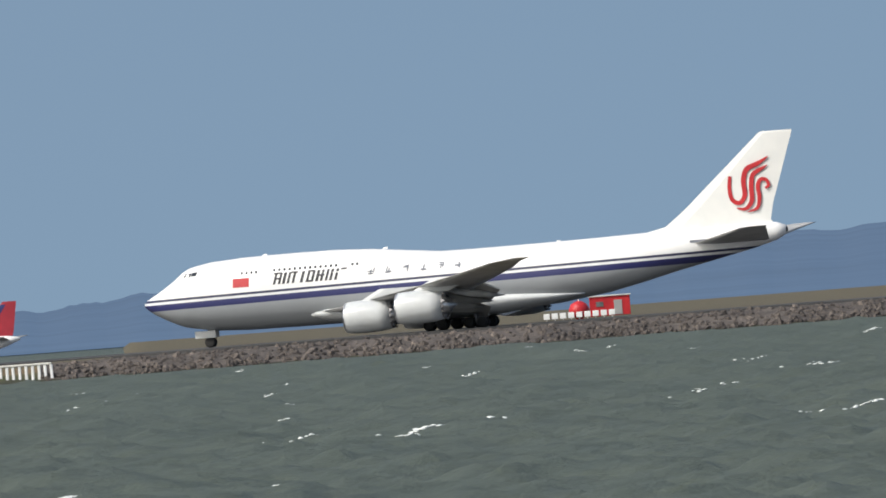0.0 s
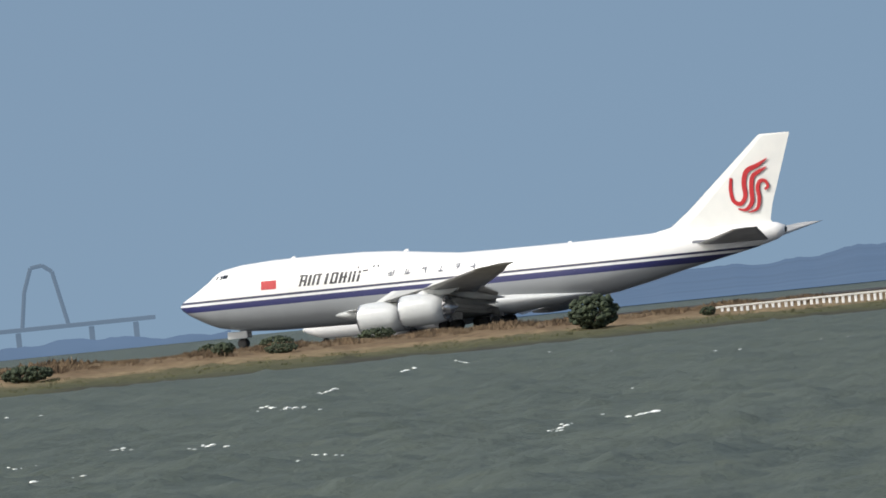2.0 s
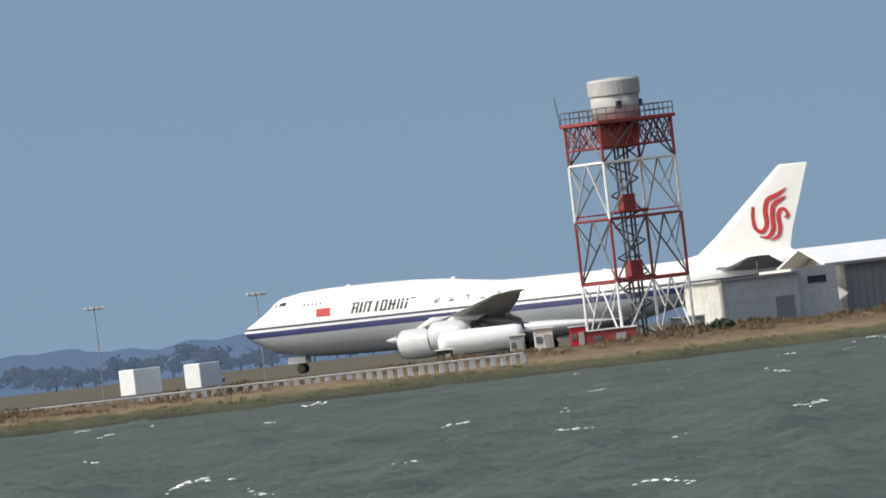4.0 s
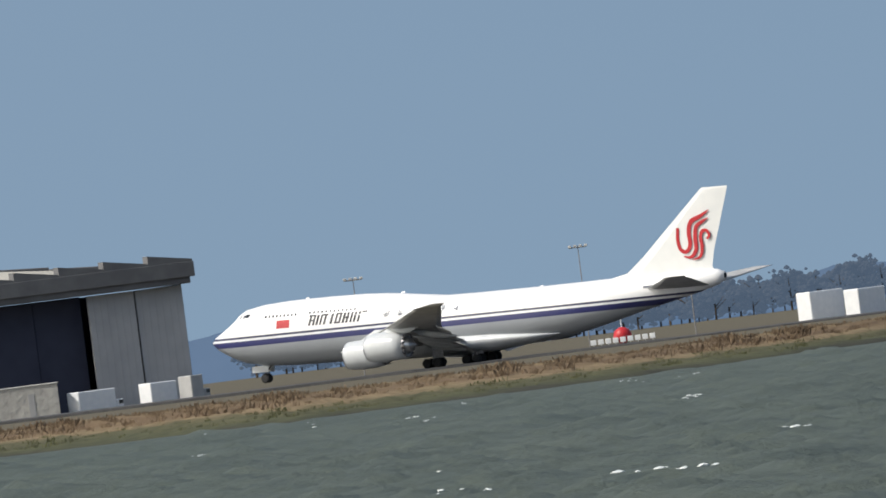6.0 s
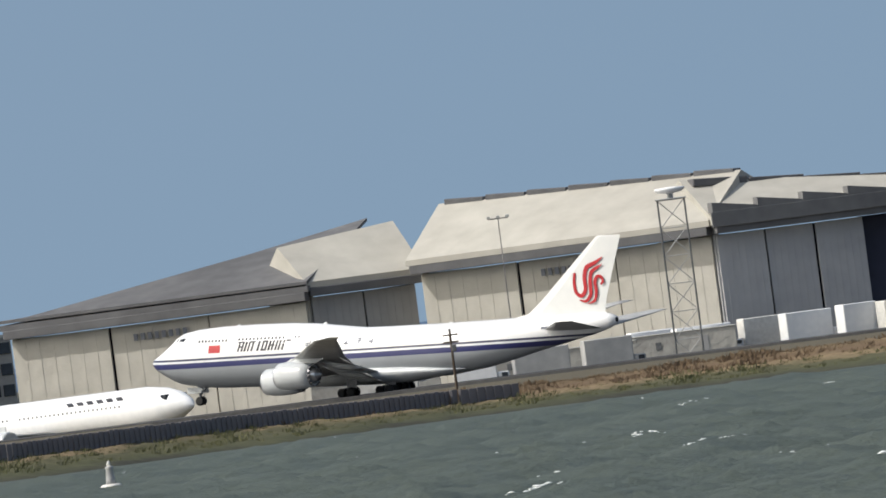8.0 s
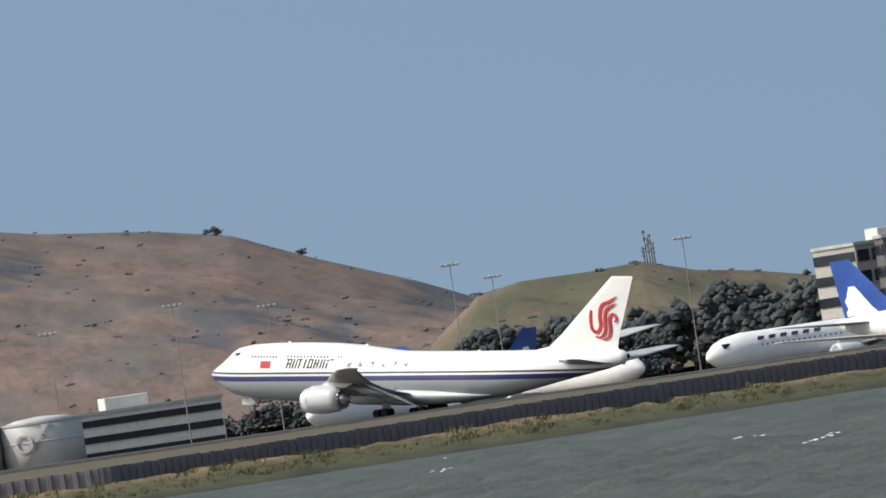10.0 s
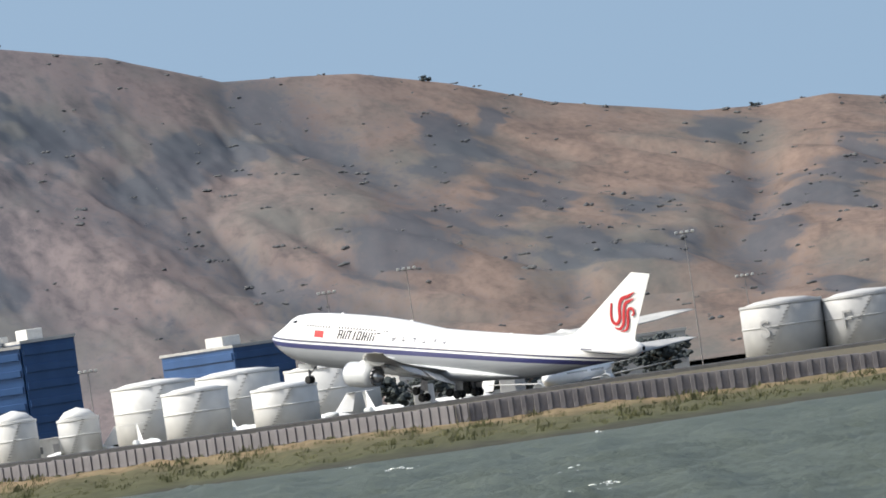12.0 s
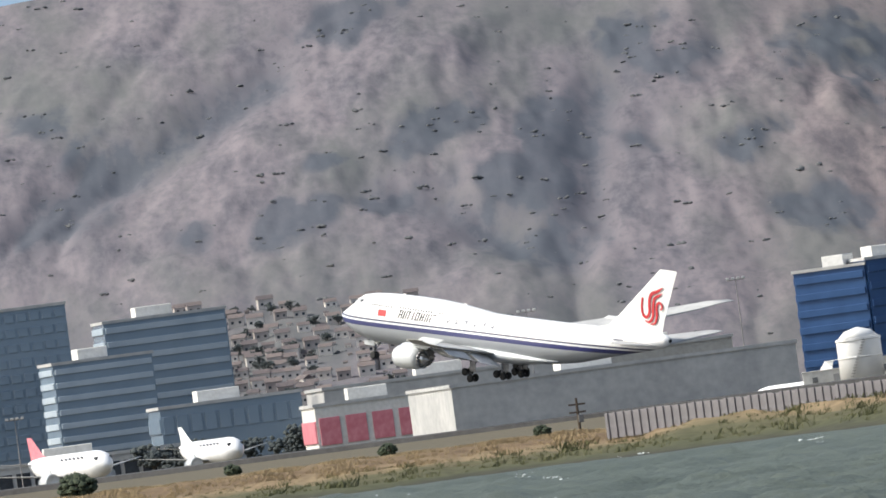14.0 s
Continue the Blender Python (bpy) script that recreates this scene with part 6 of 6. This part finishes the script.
def trailer(b, d, w, h, mat, label, kind):
    """A box truck, van body or container on wheels."""
    t = thing("apron_trailer", Matrix.Translation(at(b, d, APRON)) @ Matrix.Rotation(radians(b + kind * 4), 4, 'Z'), label, "trailer", "apron trailers")
    bm = bmesh.new()
    box(bm, (0, 0, 0.9 + h / 2), (w, 2.6, h), 0.12)
    part("box_body", bm, mat, t)
    bm = bmesh.new()
    box(bm, (0, 0, 0.75), (w * 0.95, 1.6, 0.28), 0.03)
    part("chassis", bm, STRUT, t)
    for x in (-w * 0.33, w * 0.33):
        bm = bmesh.new()
        wheel(bm, (x, -1.1, 0.5), 0.5, 0.35)
        part("wheel", bm, TYRE, t, "", True)
        bm = bmesh.new()
        wheel(bm, (x, 1.1, 0.5), 0.5, 0.35)
        part("wheel", bm, TYRE, t, "", True)
    if kind % 2:
        bm = bmesh.new()
        box(bm, (w / 2 + 0.95, 0, 1.45), (1.7, 2.3, 1.9), 0.2)
        cab = part("cab", bm, mat, t)
        bm = bmesh.new()
        box(bm, (w / 2 + 1.1, -1.16, 1.95), (0.9, 0.06, 0.6), 0.02)
        part("window", bm, GLASS_DARK, cab)


rs = random.Random(12)
for k, (b, w, h) in enumerate(((35.25, 9, 2.6), (34.85, 6, 2.4), (34.55, 8, 2.6), (34.25, 7, 2.8), (34.05, 7, 3.0), (33.82, 9, 2.8), (33.55, 7, 3.0), (33.35, 8, 3.0), (33.12, 6, 3.2), (32.95, 5, 3.0), (32.72, 10, 2.0), (32.4, 8, 1.8), (32.1, 6, 1.8), (31.95, 3, 2.2), (29.1, 9, 3.0), (28.9, 8, 2.6), (27.62, 9, 2.6), (27.34, 8, 2.4), (46.95, 5, 3.4), (47.05, 3, 2.0), (43.2, 9, 2.2), (43.6, 8, 2.4))):
    trailer(b, (min(1960, 1665 / math.cos(radians(b))) if b < 34.2 else 1480 / math.cos(radians(b))) + rs.uniform(0, 10), w, h + 1.5, rs.choice((WHITE, WHITE, WHITEWASH, LIGHT_GREY)), "white box trailer standing on the apron", k)
for b, w, h in ((34.5, 26, 4.2), (33.9, 16, 4.6), (32.75, 14, 6.0), (35.3, 20, 3.6)):
    hut(b, 1960, w, 9, h, CONCRETE, "low flat-roofed apron building before the hangar", 0, "apron_building", "building", "apron buildings")


# ---------------------------------------------------------------- tanks
def tank(b, wide, top, d, mat, label, dome=0.0, mark=""):
    r = d * math.tan(radians(wide / 2))
    h = high(d, top) - APRON
    t = thing("storage_tank", Matrix.Translation(at(b, d, APRON)) @ Matrix.Rotation(radians(b), 4, 'Z'), label, "tank", "storage tanks")
    bm = bmesh.new()
    spin(bm, [(r, 0), (r, h), (r * 0.97, h + 0.15)], 40)
    part("shell", bm, mat, t, "", True)
    bm = bmesh.new()
    spin(bm, [(r * 0.97, h + 0.1), (r * 0.6, h + 0.3 + dome * 0.7), (r * 0.05, h + 0.4 + dome)], 40)
    part("roof", bm, mat, t, "", True)
    for z in (h * 0.62, h - 0.2):
        bm = bmesh.new()
        spin(bm, [(r + 0.01, z), (r + 0.14, z + 0.05), (r + 0.14, z + 0.2), (r + 0.01, z + 0.25)], 40)
        part("wind_girder", bm, mat, t)
    bm = bmesh.new()
    for k in range(18):
        a = -2.2 + k * 0.05
        box(bm, ((r + 0.4) * math.cos(a), (r + 0.4) * math.sin(a), h * k / 18 + 0.3), (0.5, 0.5, 0.08))
    part("stairway", bm, STEEL, t)
    bm = bmesh.new()
    spin(bm, [(r * 0.985, h - 0.05), (r + 0.08, h - 0.03), (r + 0.08, h + 0.22), (r * 0.985, h + 0.25)], 40)
    part("rim", bm, mat, t)
    if mark:
        cu = bpy.data.curves.new("letter", 'FONT')
        cu.body, cu.size, cu.extrude, cu.align_x = mark, 4.2, 0.1, 'CENTER'
        tmp = bpy.data.objects.new("letter", cu)
        scene.collection.objects.link(tmp)
        me = bpy.data.meshes.new_from_object(tmp.evaluated_get(bpy.context.evaluated_depsgraph_get()))
        bpy.data.objects.remove(tmp)
        me.materials.clear()
        me.materials.append(LIGHT_GREY)
        ob = new("letter", me)
        ob.parent = t
        off = -r * 0.45
        ob.matrix_basis = Matrix.Translation((off, -math.sqrt(r * r - off * off) - 0.25, h * 0.45)) @ Matrix.Rotation(radians(-25), 4, 'Z') @ Matrix.Rotation(radians(90), 4, 'X')


tank(41.96, 0.37, 0.118, 2060, TANK_GREY, "weathered grey-white storage tank with a large letter", 0.6, "S")
tank(41.59, 0.37, 0.105, 2060, TANK_GREY, "weathered grey-white storage tank with a large letter", 0.6, "F")
tank(41.22, 0.37, 0.085, 2060, TANK_GREY, "weathered grey-white storage tank with a large letter", 0.6, "O")
for b, w, e, d in ((44.80, 0.38, 0.155, 2100), (44.42, 0.38, 0.15, 2120), (44.0, 0.42, 0.125, 2100), (44.62, 0.3, 0.10, 2020), (44.22, 0.3, 0.06, 2010)):
    tank(b, w, e, d, TANK, "bright white fuel storage tank behind the sea wall", 0.5)
for b, w, e, d in ((45.44, 0.2, 0.075, 2110), (45.155, 0.19, 0.05, 2110)):
    tank(b, w, e, d, TANK, "small white domed tank beside a low shed", 1.6)
for b, d, w, h in ((45.3, 2125, 6, 4.6), (45.6, 2130, 8, 3.6)):
    hut(b, d, w, 6, h, WHITEWASH, "pale service shed between the tanks", 0, "service_shed", "shed", "service sheds")


# ---------------------------------------------------------------- blocks beyond the airfield
def block(name, b0, d0, b1, d1, top, depth, wall, label, band=None, storeys=0, bays=0, roof=None, group="", base=APRON):
    """A building with storeys of windows on its camera side and its left end."""
    m, L = facing(b0, d0, b1, d1, base)
    h = top - base
    t = thing(name, m, label, "building", group)
    slab("wall", [(0, 0), (L, 0), (L, depth), (0, depth)], 0, h, wall, t)
    slab("roof", [(-0.3, -0.3), (L + 0.3, -0.3), (L + 0.3, depth + 0.3), (-0.3, depth + 0.3)], h + 0.004, h + 0.6, roof or LIGHT_GREY, t)
    for s in range(storeys):
        z = h * (s + 0.5) / storeys
        if bays:
            bm = bmesh.new()
            box(bm, (0, 0, 0), (L / bays * 0.78, 0.3, h / storeys * 0.55), 0.05)
            me = bpy.data.meshes.new("window")
            bm.to_mesh(me)
            bm.free()
            me.materials.append(band)
            for k in range(bays):
                share("window", me, t, Matrix.Translation((L * (k + 0.5) / bays, -0.06, z)))
        else:
            bm = bmesh.new()
            box(bm, (L / 2, -0.1, z), (L - 0.6, 0.4, h / storeys * 0.42), 0.06)
            part("window_band", bm, band, t)
        bm = bmesh.new()
        box(bm, (-0.1, depth / 2, z), (0.4, depth - 0.8, h / storeys * 0.45), 0.06)
        part("window_band", bm, band, t)
    bm = bmesh.new()
    box(bm, (L * 0.45, depth * 0.5, h + 1.6), (min(9, L * 0.3), min(6, depth * 0.5), 2.2), 0.1)
    part("plant_room", bm, WHITEWASH, t)
    return t


block("office_block", 37.49, 2300, 36.9, 2310, high(2300, 0.345), 20, CONCRETE, "grey concrete office block with open balcony floors", GLASS_DARK, 5, 9)
block("office_block", 37.36, 2284, 37.05, 2286, high(2290, 0.36), 10, ROOF_GREY, "dark stair tower of an office block", GLASS_DARK, 5)
# the open parking floors are dark bands, their shade put in as colour
block("parking_structure", 41.06, 2180, 40.4, 2185, high(2180, 0.08), 30, WHITEWASH, "low concrete parking structure, dark bands for its shaded floors", DARK, 3)
block("blue_building", 45.69, 2505, 45.37, 2500, high(2510, 0.40), 16, BLUE_CLAD, "dark blue clad block behind the tanks", BLUE_CLAD, 7)
block("blue_building", 45.36, 2500, 45.12, 2504, high(2510, 0.42), 16, BLUE_CLAD, "dark blue clad block behind the tanks", BLUE_CLAD, 7)
block("blue_building", 44.42, 2700, 44.15, 2710, high(2700, 0.27), 25, BLUE_CLAD, "small dark blue block below the hills", BLUE_CLAD, 5)
block("warehouse", 47.28, 2150, 45.72, 2162, high(2180, 0.095), 40, LIGHT_GREY, "long grey flat-roofed cargo warehouse", LIGHT_GREY, 0, 0, LIGHT_GREY)
block("warehouse", 47.9, 2250, 47.3, 2252, high(2250, 0.09), 30, WHITEWASH, "white and pink low warehouse", PINK, 1, 5)
block("warehouse", 47.85, 2420, 46.6, 2425, high(2420, 0.16), 40, LIGHT_GREY, "pale long warehouse before the hillside", DOOR_GREY, 1, 12)
block("warehouse", 46.6, 2500, 46.0, 2503, high(2500, 0.16), 40, CONCRETE, "pale long warehouse before the hillside", DOOR_GREY, 1, 8)
block("warehouse", 43.7, 2500, 42.4, 2505, high(2500, 0.06), 40, LIGHT_GREY, "pale low sheds at the foot of the hill", DOOR_GREY, 1, 14)
block("glass_tower", 49.75, 2600, 48.95, 2604, high(2600, 0.70), 20, GLASS_BLUE, "tall blue glass office tower", GLASS_BLUE, 12, 14, LIGHT_GREY)
block("glass_tower", 48.79, 2660, 48.24, 2664, high(2660, 0.585), 16, GLASS_BLUE, "blue glass office block with pale floor bands", SPANDREL, 11, 0, LIGHT_GREY)
block("glass_tower", 49.04, 2520, 48.59, 2524, high(2520, 0.43), 14, GLASS_BLUE, "lower blue glass office block with pale floor bands", SPANDREL, 9, 0, LIGHT_GREY)
block("glass_hall", 48.59, 2430, 47.95, 2434, high(2430, 0.17), 16, GLASS_BLUE, "low blue glass hall with a pale roof", GLASS_BLUE, 2, 10, LIGHT_GREY)
block("pier_building", 49.6, 2330, 48.3, 2332, high(2330, 0.0), 20, LIGHT_GREY, "low pale pier building behind parked jets", GLASS_DARK, 1, 16)


GARDENS = []


def houses():
    rs = random.Random(17)
    kinds = []
    for w, h in ((7.5, 5.5), (9, 6.5), (8, 4.8)):
        proto = thing("house", Matrix.Identity(4), "small pale hillside house with a pitched roof", "house", "hillside houses")
        bm = bmesh.new()
        box(bm, (0, 0, h / 2 - 2), (w, 8, h + 4), 0.05)
        part("wall", bm, HOUSE_WALL, proto)
        bm = bmesh.new()
        prof = [(-4.5, h - 0.1), (4.5, h - 0.1), (0, h + 2.2)]
        loft(bm, [[(x, y, z) for y, z in prof] for x in (-w / 2 - 0.4, w / 2 + 0.4)])
        part("roof", bm, HOUSE_ROOF, proto)
        for x in (-w * 0.25, w * 0.25):
            bm = bmesh.new()
            box(bm, (x, -4.02, h * 0.55), (1.6, 0.1, 1.5), 0.03)
            part("window", bm, GLASS_DARK, proto)
        kinds.append(proto)
    first = True
    slope, _, cols, dist = FRONT
    for row in range(13):
        b = 47.4 + rs.uniform(0, 0.06)
        while b < 48.45:
            j = int(np.searchsorted(cols, b))
            e = 0.10 + 0.036 * row + 0.07 * (b - 47.9)
            i = int(np.argmax(np.degrees((slope[:130, j, 2] - EYE) / dist[:130, j]) > e))
            d, z = float(dist[i, j]), float(slope[i, j, 2]) - 0.4
            m = Matrix.Translation(at(b, d, z)) @ Matrix.Scale(rs.uniform(0.3, 0.44), 4) @ Matrix.Rotation(radians(b + rs.uniform(-8, 8)), 4, 'Z')
            if first and kinds:
                kinds[0].matrix_basis = m
                p = kinds[0]
            else:
                p = copy_thing(rs.choice(kinds), m)
            first = False
            b += math.degrees(rs.uniform(3.2, 5.4) / d) + (0.05 if rs.random() < 0.15 else 0)
            if rs.random() < 0.3:
                GARDENS.append((b - 0.02, d - 3, z))
    for p, b in zip(kinds[1:], (47.62, 47.93)):
        i, j = 18, int(np.searchsorted(cols, b))
        p.matrix_basis = Matrix.Translation(at(b, float(dist[i, j]), float(slope[i, j, 2]) - 0.4)) @ Matrix.Scale(0.4, 4)


houses()


def tree(b, d, tall, wide, base, label, seed, mat=FAR_LEAF):
    rs = np.random.RandomState(seed)
    t = thing("tree", Matrix.Translation(at(b, d, base)), label, "tree", "trees beyond the airfield")
    bm = bmesh.new()
    rod(bm, (0, 0, -1), (0.2, 0, tall * 0.6), tall * 0.035, tall * 0.015, 6)
    for q in range(5):
        a = q * 1.3
        rod(bm, (0, 0, tall * (0.25 + 0.06 * q)), (math.cos(a) * wide * 0.3, math.sin(a) * wide * 0.3, tall * (0.5 + 0.07 * q)), tall * 0.014, tall * 0.006, 5)
    part("trunk", bm, BARK, t)
    verts, faces = [], []
    for lobe in range(rs.randint(6, 9)):
        lc = np.array((rs.normal(0, wide * 0.26), rs.normal(0, wide * 0.2), tall * rs.uniform(0.22, 0.84)))
        for q in range(38):
            c = lc + rs.normal(0, 1, 3) * (wide * 0.12, wide * 0.12, tall * 0.085)
            blob(verts, faces, c, rs.uniform(0.03, 0.075) * wide, rs, 0.9)
    soup("crown", verts, faces, mat, t)


rt = random.Random(31)
seed = 100
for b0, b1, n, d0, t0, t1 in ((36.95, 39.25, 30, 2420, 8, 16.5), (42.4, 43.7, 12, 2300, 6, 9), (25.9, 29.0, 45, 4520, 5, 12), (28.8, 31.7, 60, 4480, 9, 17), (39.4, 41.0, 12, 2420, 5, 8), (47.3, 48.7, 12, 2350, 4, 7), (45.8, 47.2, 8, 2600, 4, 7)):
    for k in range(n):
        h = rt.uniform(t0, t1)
        # past 3 km crowns glow haze blue; nearer leaves are haze-greyed
        tree(b0 + (b1 - b0) * (k + rt.random()) / n, d0 + rt.uniform(-60, 60), h, h * rt.uniform(0.9, 1.5), -0.45, "eucalyptus tree in haze-tinted dark grey tones", seed, FAR_WOOD if d0 > 3000 else FAR_LEAF)
        seed += 1


for b, d, z in GARDENS:
    h = rt.uniform(1.6, 3.2)
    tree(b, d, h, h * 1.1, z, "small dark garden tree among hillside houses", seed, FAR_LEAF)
    seed += 1


def on_crest(b, sink=1.0):
    return EYE + float(crest_off(b)) * math.tan(radians(float(np.interp(b, RIDGE_B, RIDGE_E)))) - sink


for b, h in ((40.324, 4.0), (39.95, 3.0), (40.36, 3.0), (43.4, 3.0), (41.95, 2.5), (45.9, 3)):
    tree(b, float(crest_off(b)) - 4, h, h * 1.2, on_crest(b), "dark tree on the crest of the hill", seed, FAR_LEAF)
    seed += 1


def hill_aerials():
    t = thing("radio_masts", Matrix.Translation(at(38.41, 3148, EYE + 3148 * math.tan(radians(0.40)))), "cluster of dark radio masts on the hilltop", "radio mast")
    for x, h in ((-1.4, 4.0), (-0.6, 8.2), (0.3, 6.2), (1.1, 7.0), (1.8, 4.8)):
        bm = bmesh.new()
        rod(bm, (x, 0, -1), (x - h * 0.02, 0, h), 0.22, 0.12, 6)
        for z in (0.5, 0.75, 0.95):
            box(bm, (x, -0.2, h * z), (0.7, 0.4, 0.7), 0.05)
        part("mast", bm, STEEL, t)


hill_aerials()


def far_bridge():
    """An arched bridge tower with its deck on piers, its distance haze put in as a grey glow."""
    air = haze("far_steel_haze_glow", (0.13, 0.19, 0.27), 1.0)
    d = 4650
    m, L = facing(23.35, d, 22.33, d, 0)
    t = thing("bridge", m, "hazy grey bridge with a tall arched tower", "bridge")

    def x_of(b):
        return L * (23.35 - b) / (23.35 - 22.33)
    deck = high(d, 0.06)
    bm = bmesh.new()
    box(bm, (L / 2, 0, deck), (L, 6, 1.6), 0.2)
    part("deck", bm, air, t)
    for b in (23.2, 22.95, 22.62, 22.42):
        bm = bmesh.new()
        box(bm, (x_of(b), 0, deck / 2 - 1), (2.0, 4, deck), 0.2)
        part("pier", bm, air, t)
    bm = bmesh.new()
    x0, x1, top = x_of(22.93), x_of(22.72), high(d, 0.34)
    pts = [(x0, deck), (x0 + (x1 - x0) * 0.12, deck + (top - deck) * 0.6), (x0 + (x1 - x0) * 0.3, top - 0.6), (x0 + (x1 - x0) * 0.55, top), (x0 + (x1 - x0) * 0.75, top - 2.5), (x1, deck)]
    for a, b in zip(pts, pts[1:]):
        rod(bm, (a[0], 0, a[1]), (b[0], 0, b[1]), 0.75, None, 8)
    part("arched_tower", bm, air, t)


far_bridge()


# ---------------------------------------------------------------- what moves
def drop(pitch, height):
    """How far the legs have stretched once the wings carry the load."""
    return min(1.0, height * 0.6)


def motions():
    walk(JUMBO, [(t, pose(-s + 34, RUNWAY_Y, RUNWAY_Z + h, 0, p, 0)) for t, b, e, r, s, p, h in PAN])
    # the trucks hang heels-down once the weight is off them
    for k, (truck, leg) in enumerate(TRUCKS):
        place = truck.matrix_basis.translation.copy()
        tilt = 38 if k < 2 else 8
        walk(truck, [(t, Matrix.Translation(place + Vector((0, 0, -drop(p, h)))) @ Matrix.Rotation(radians(-p if h < 0.05 else -p + (p + tilt) * min(1.0, h / 2.0)), 4, 'Y')) for t, b, e, r, s, p, h in PAN])
        walk(leg, [(t, pose(0, 0, -drop(p, h))) for t, b, e, r, s, p, h in PAN])
    walk(NOSE_GEAR, [(t, pose(0, 0, -min(1.1, p * 0.14))) for t, b, e, r, s, p, h in PAN])
    # the wings bend up as they take the load
    for s, wing in zip((-1, 1), WINGS):
        root = Matrix.Translation((0, s * 2.6, 3.0))
        walk(wing, [(t, root @ Matrix.Rotation(s * radians(4.2 * min(1.0, max(0.0, (t - 3.0) / 6.0))), 4, 'X') @ root.inverted()) for t, *_ in PAN])
    walk(ROLLER, [(t, pose(-x, RUNWAY_Y + 229, PARALLEL_Z)) for t, x in ((0.0, 544.5), (0.5, 568.0), (1.0, 591.3), (1.5, 614.0), (3.0, 674.0), (3.5, 699.0), (3.7, 708.0), (6.0, 798.0), (9.0, 880.0), (14.0, 940.0))])
    walk(WHITECAPS, [(0.0, pose(0, 0, 0)), (7.0, pose(7.0, 5.0, 0)), (14.0, pose(14.0, 10.0, 0))])


motions()
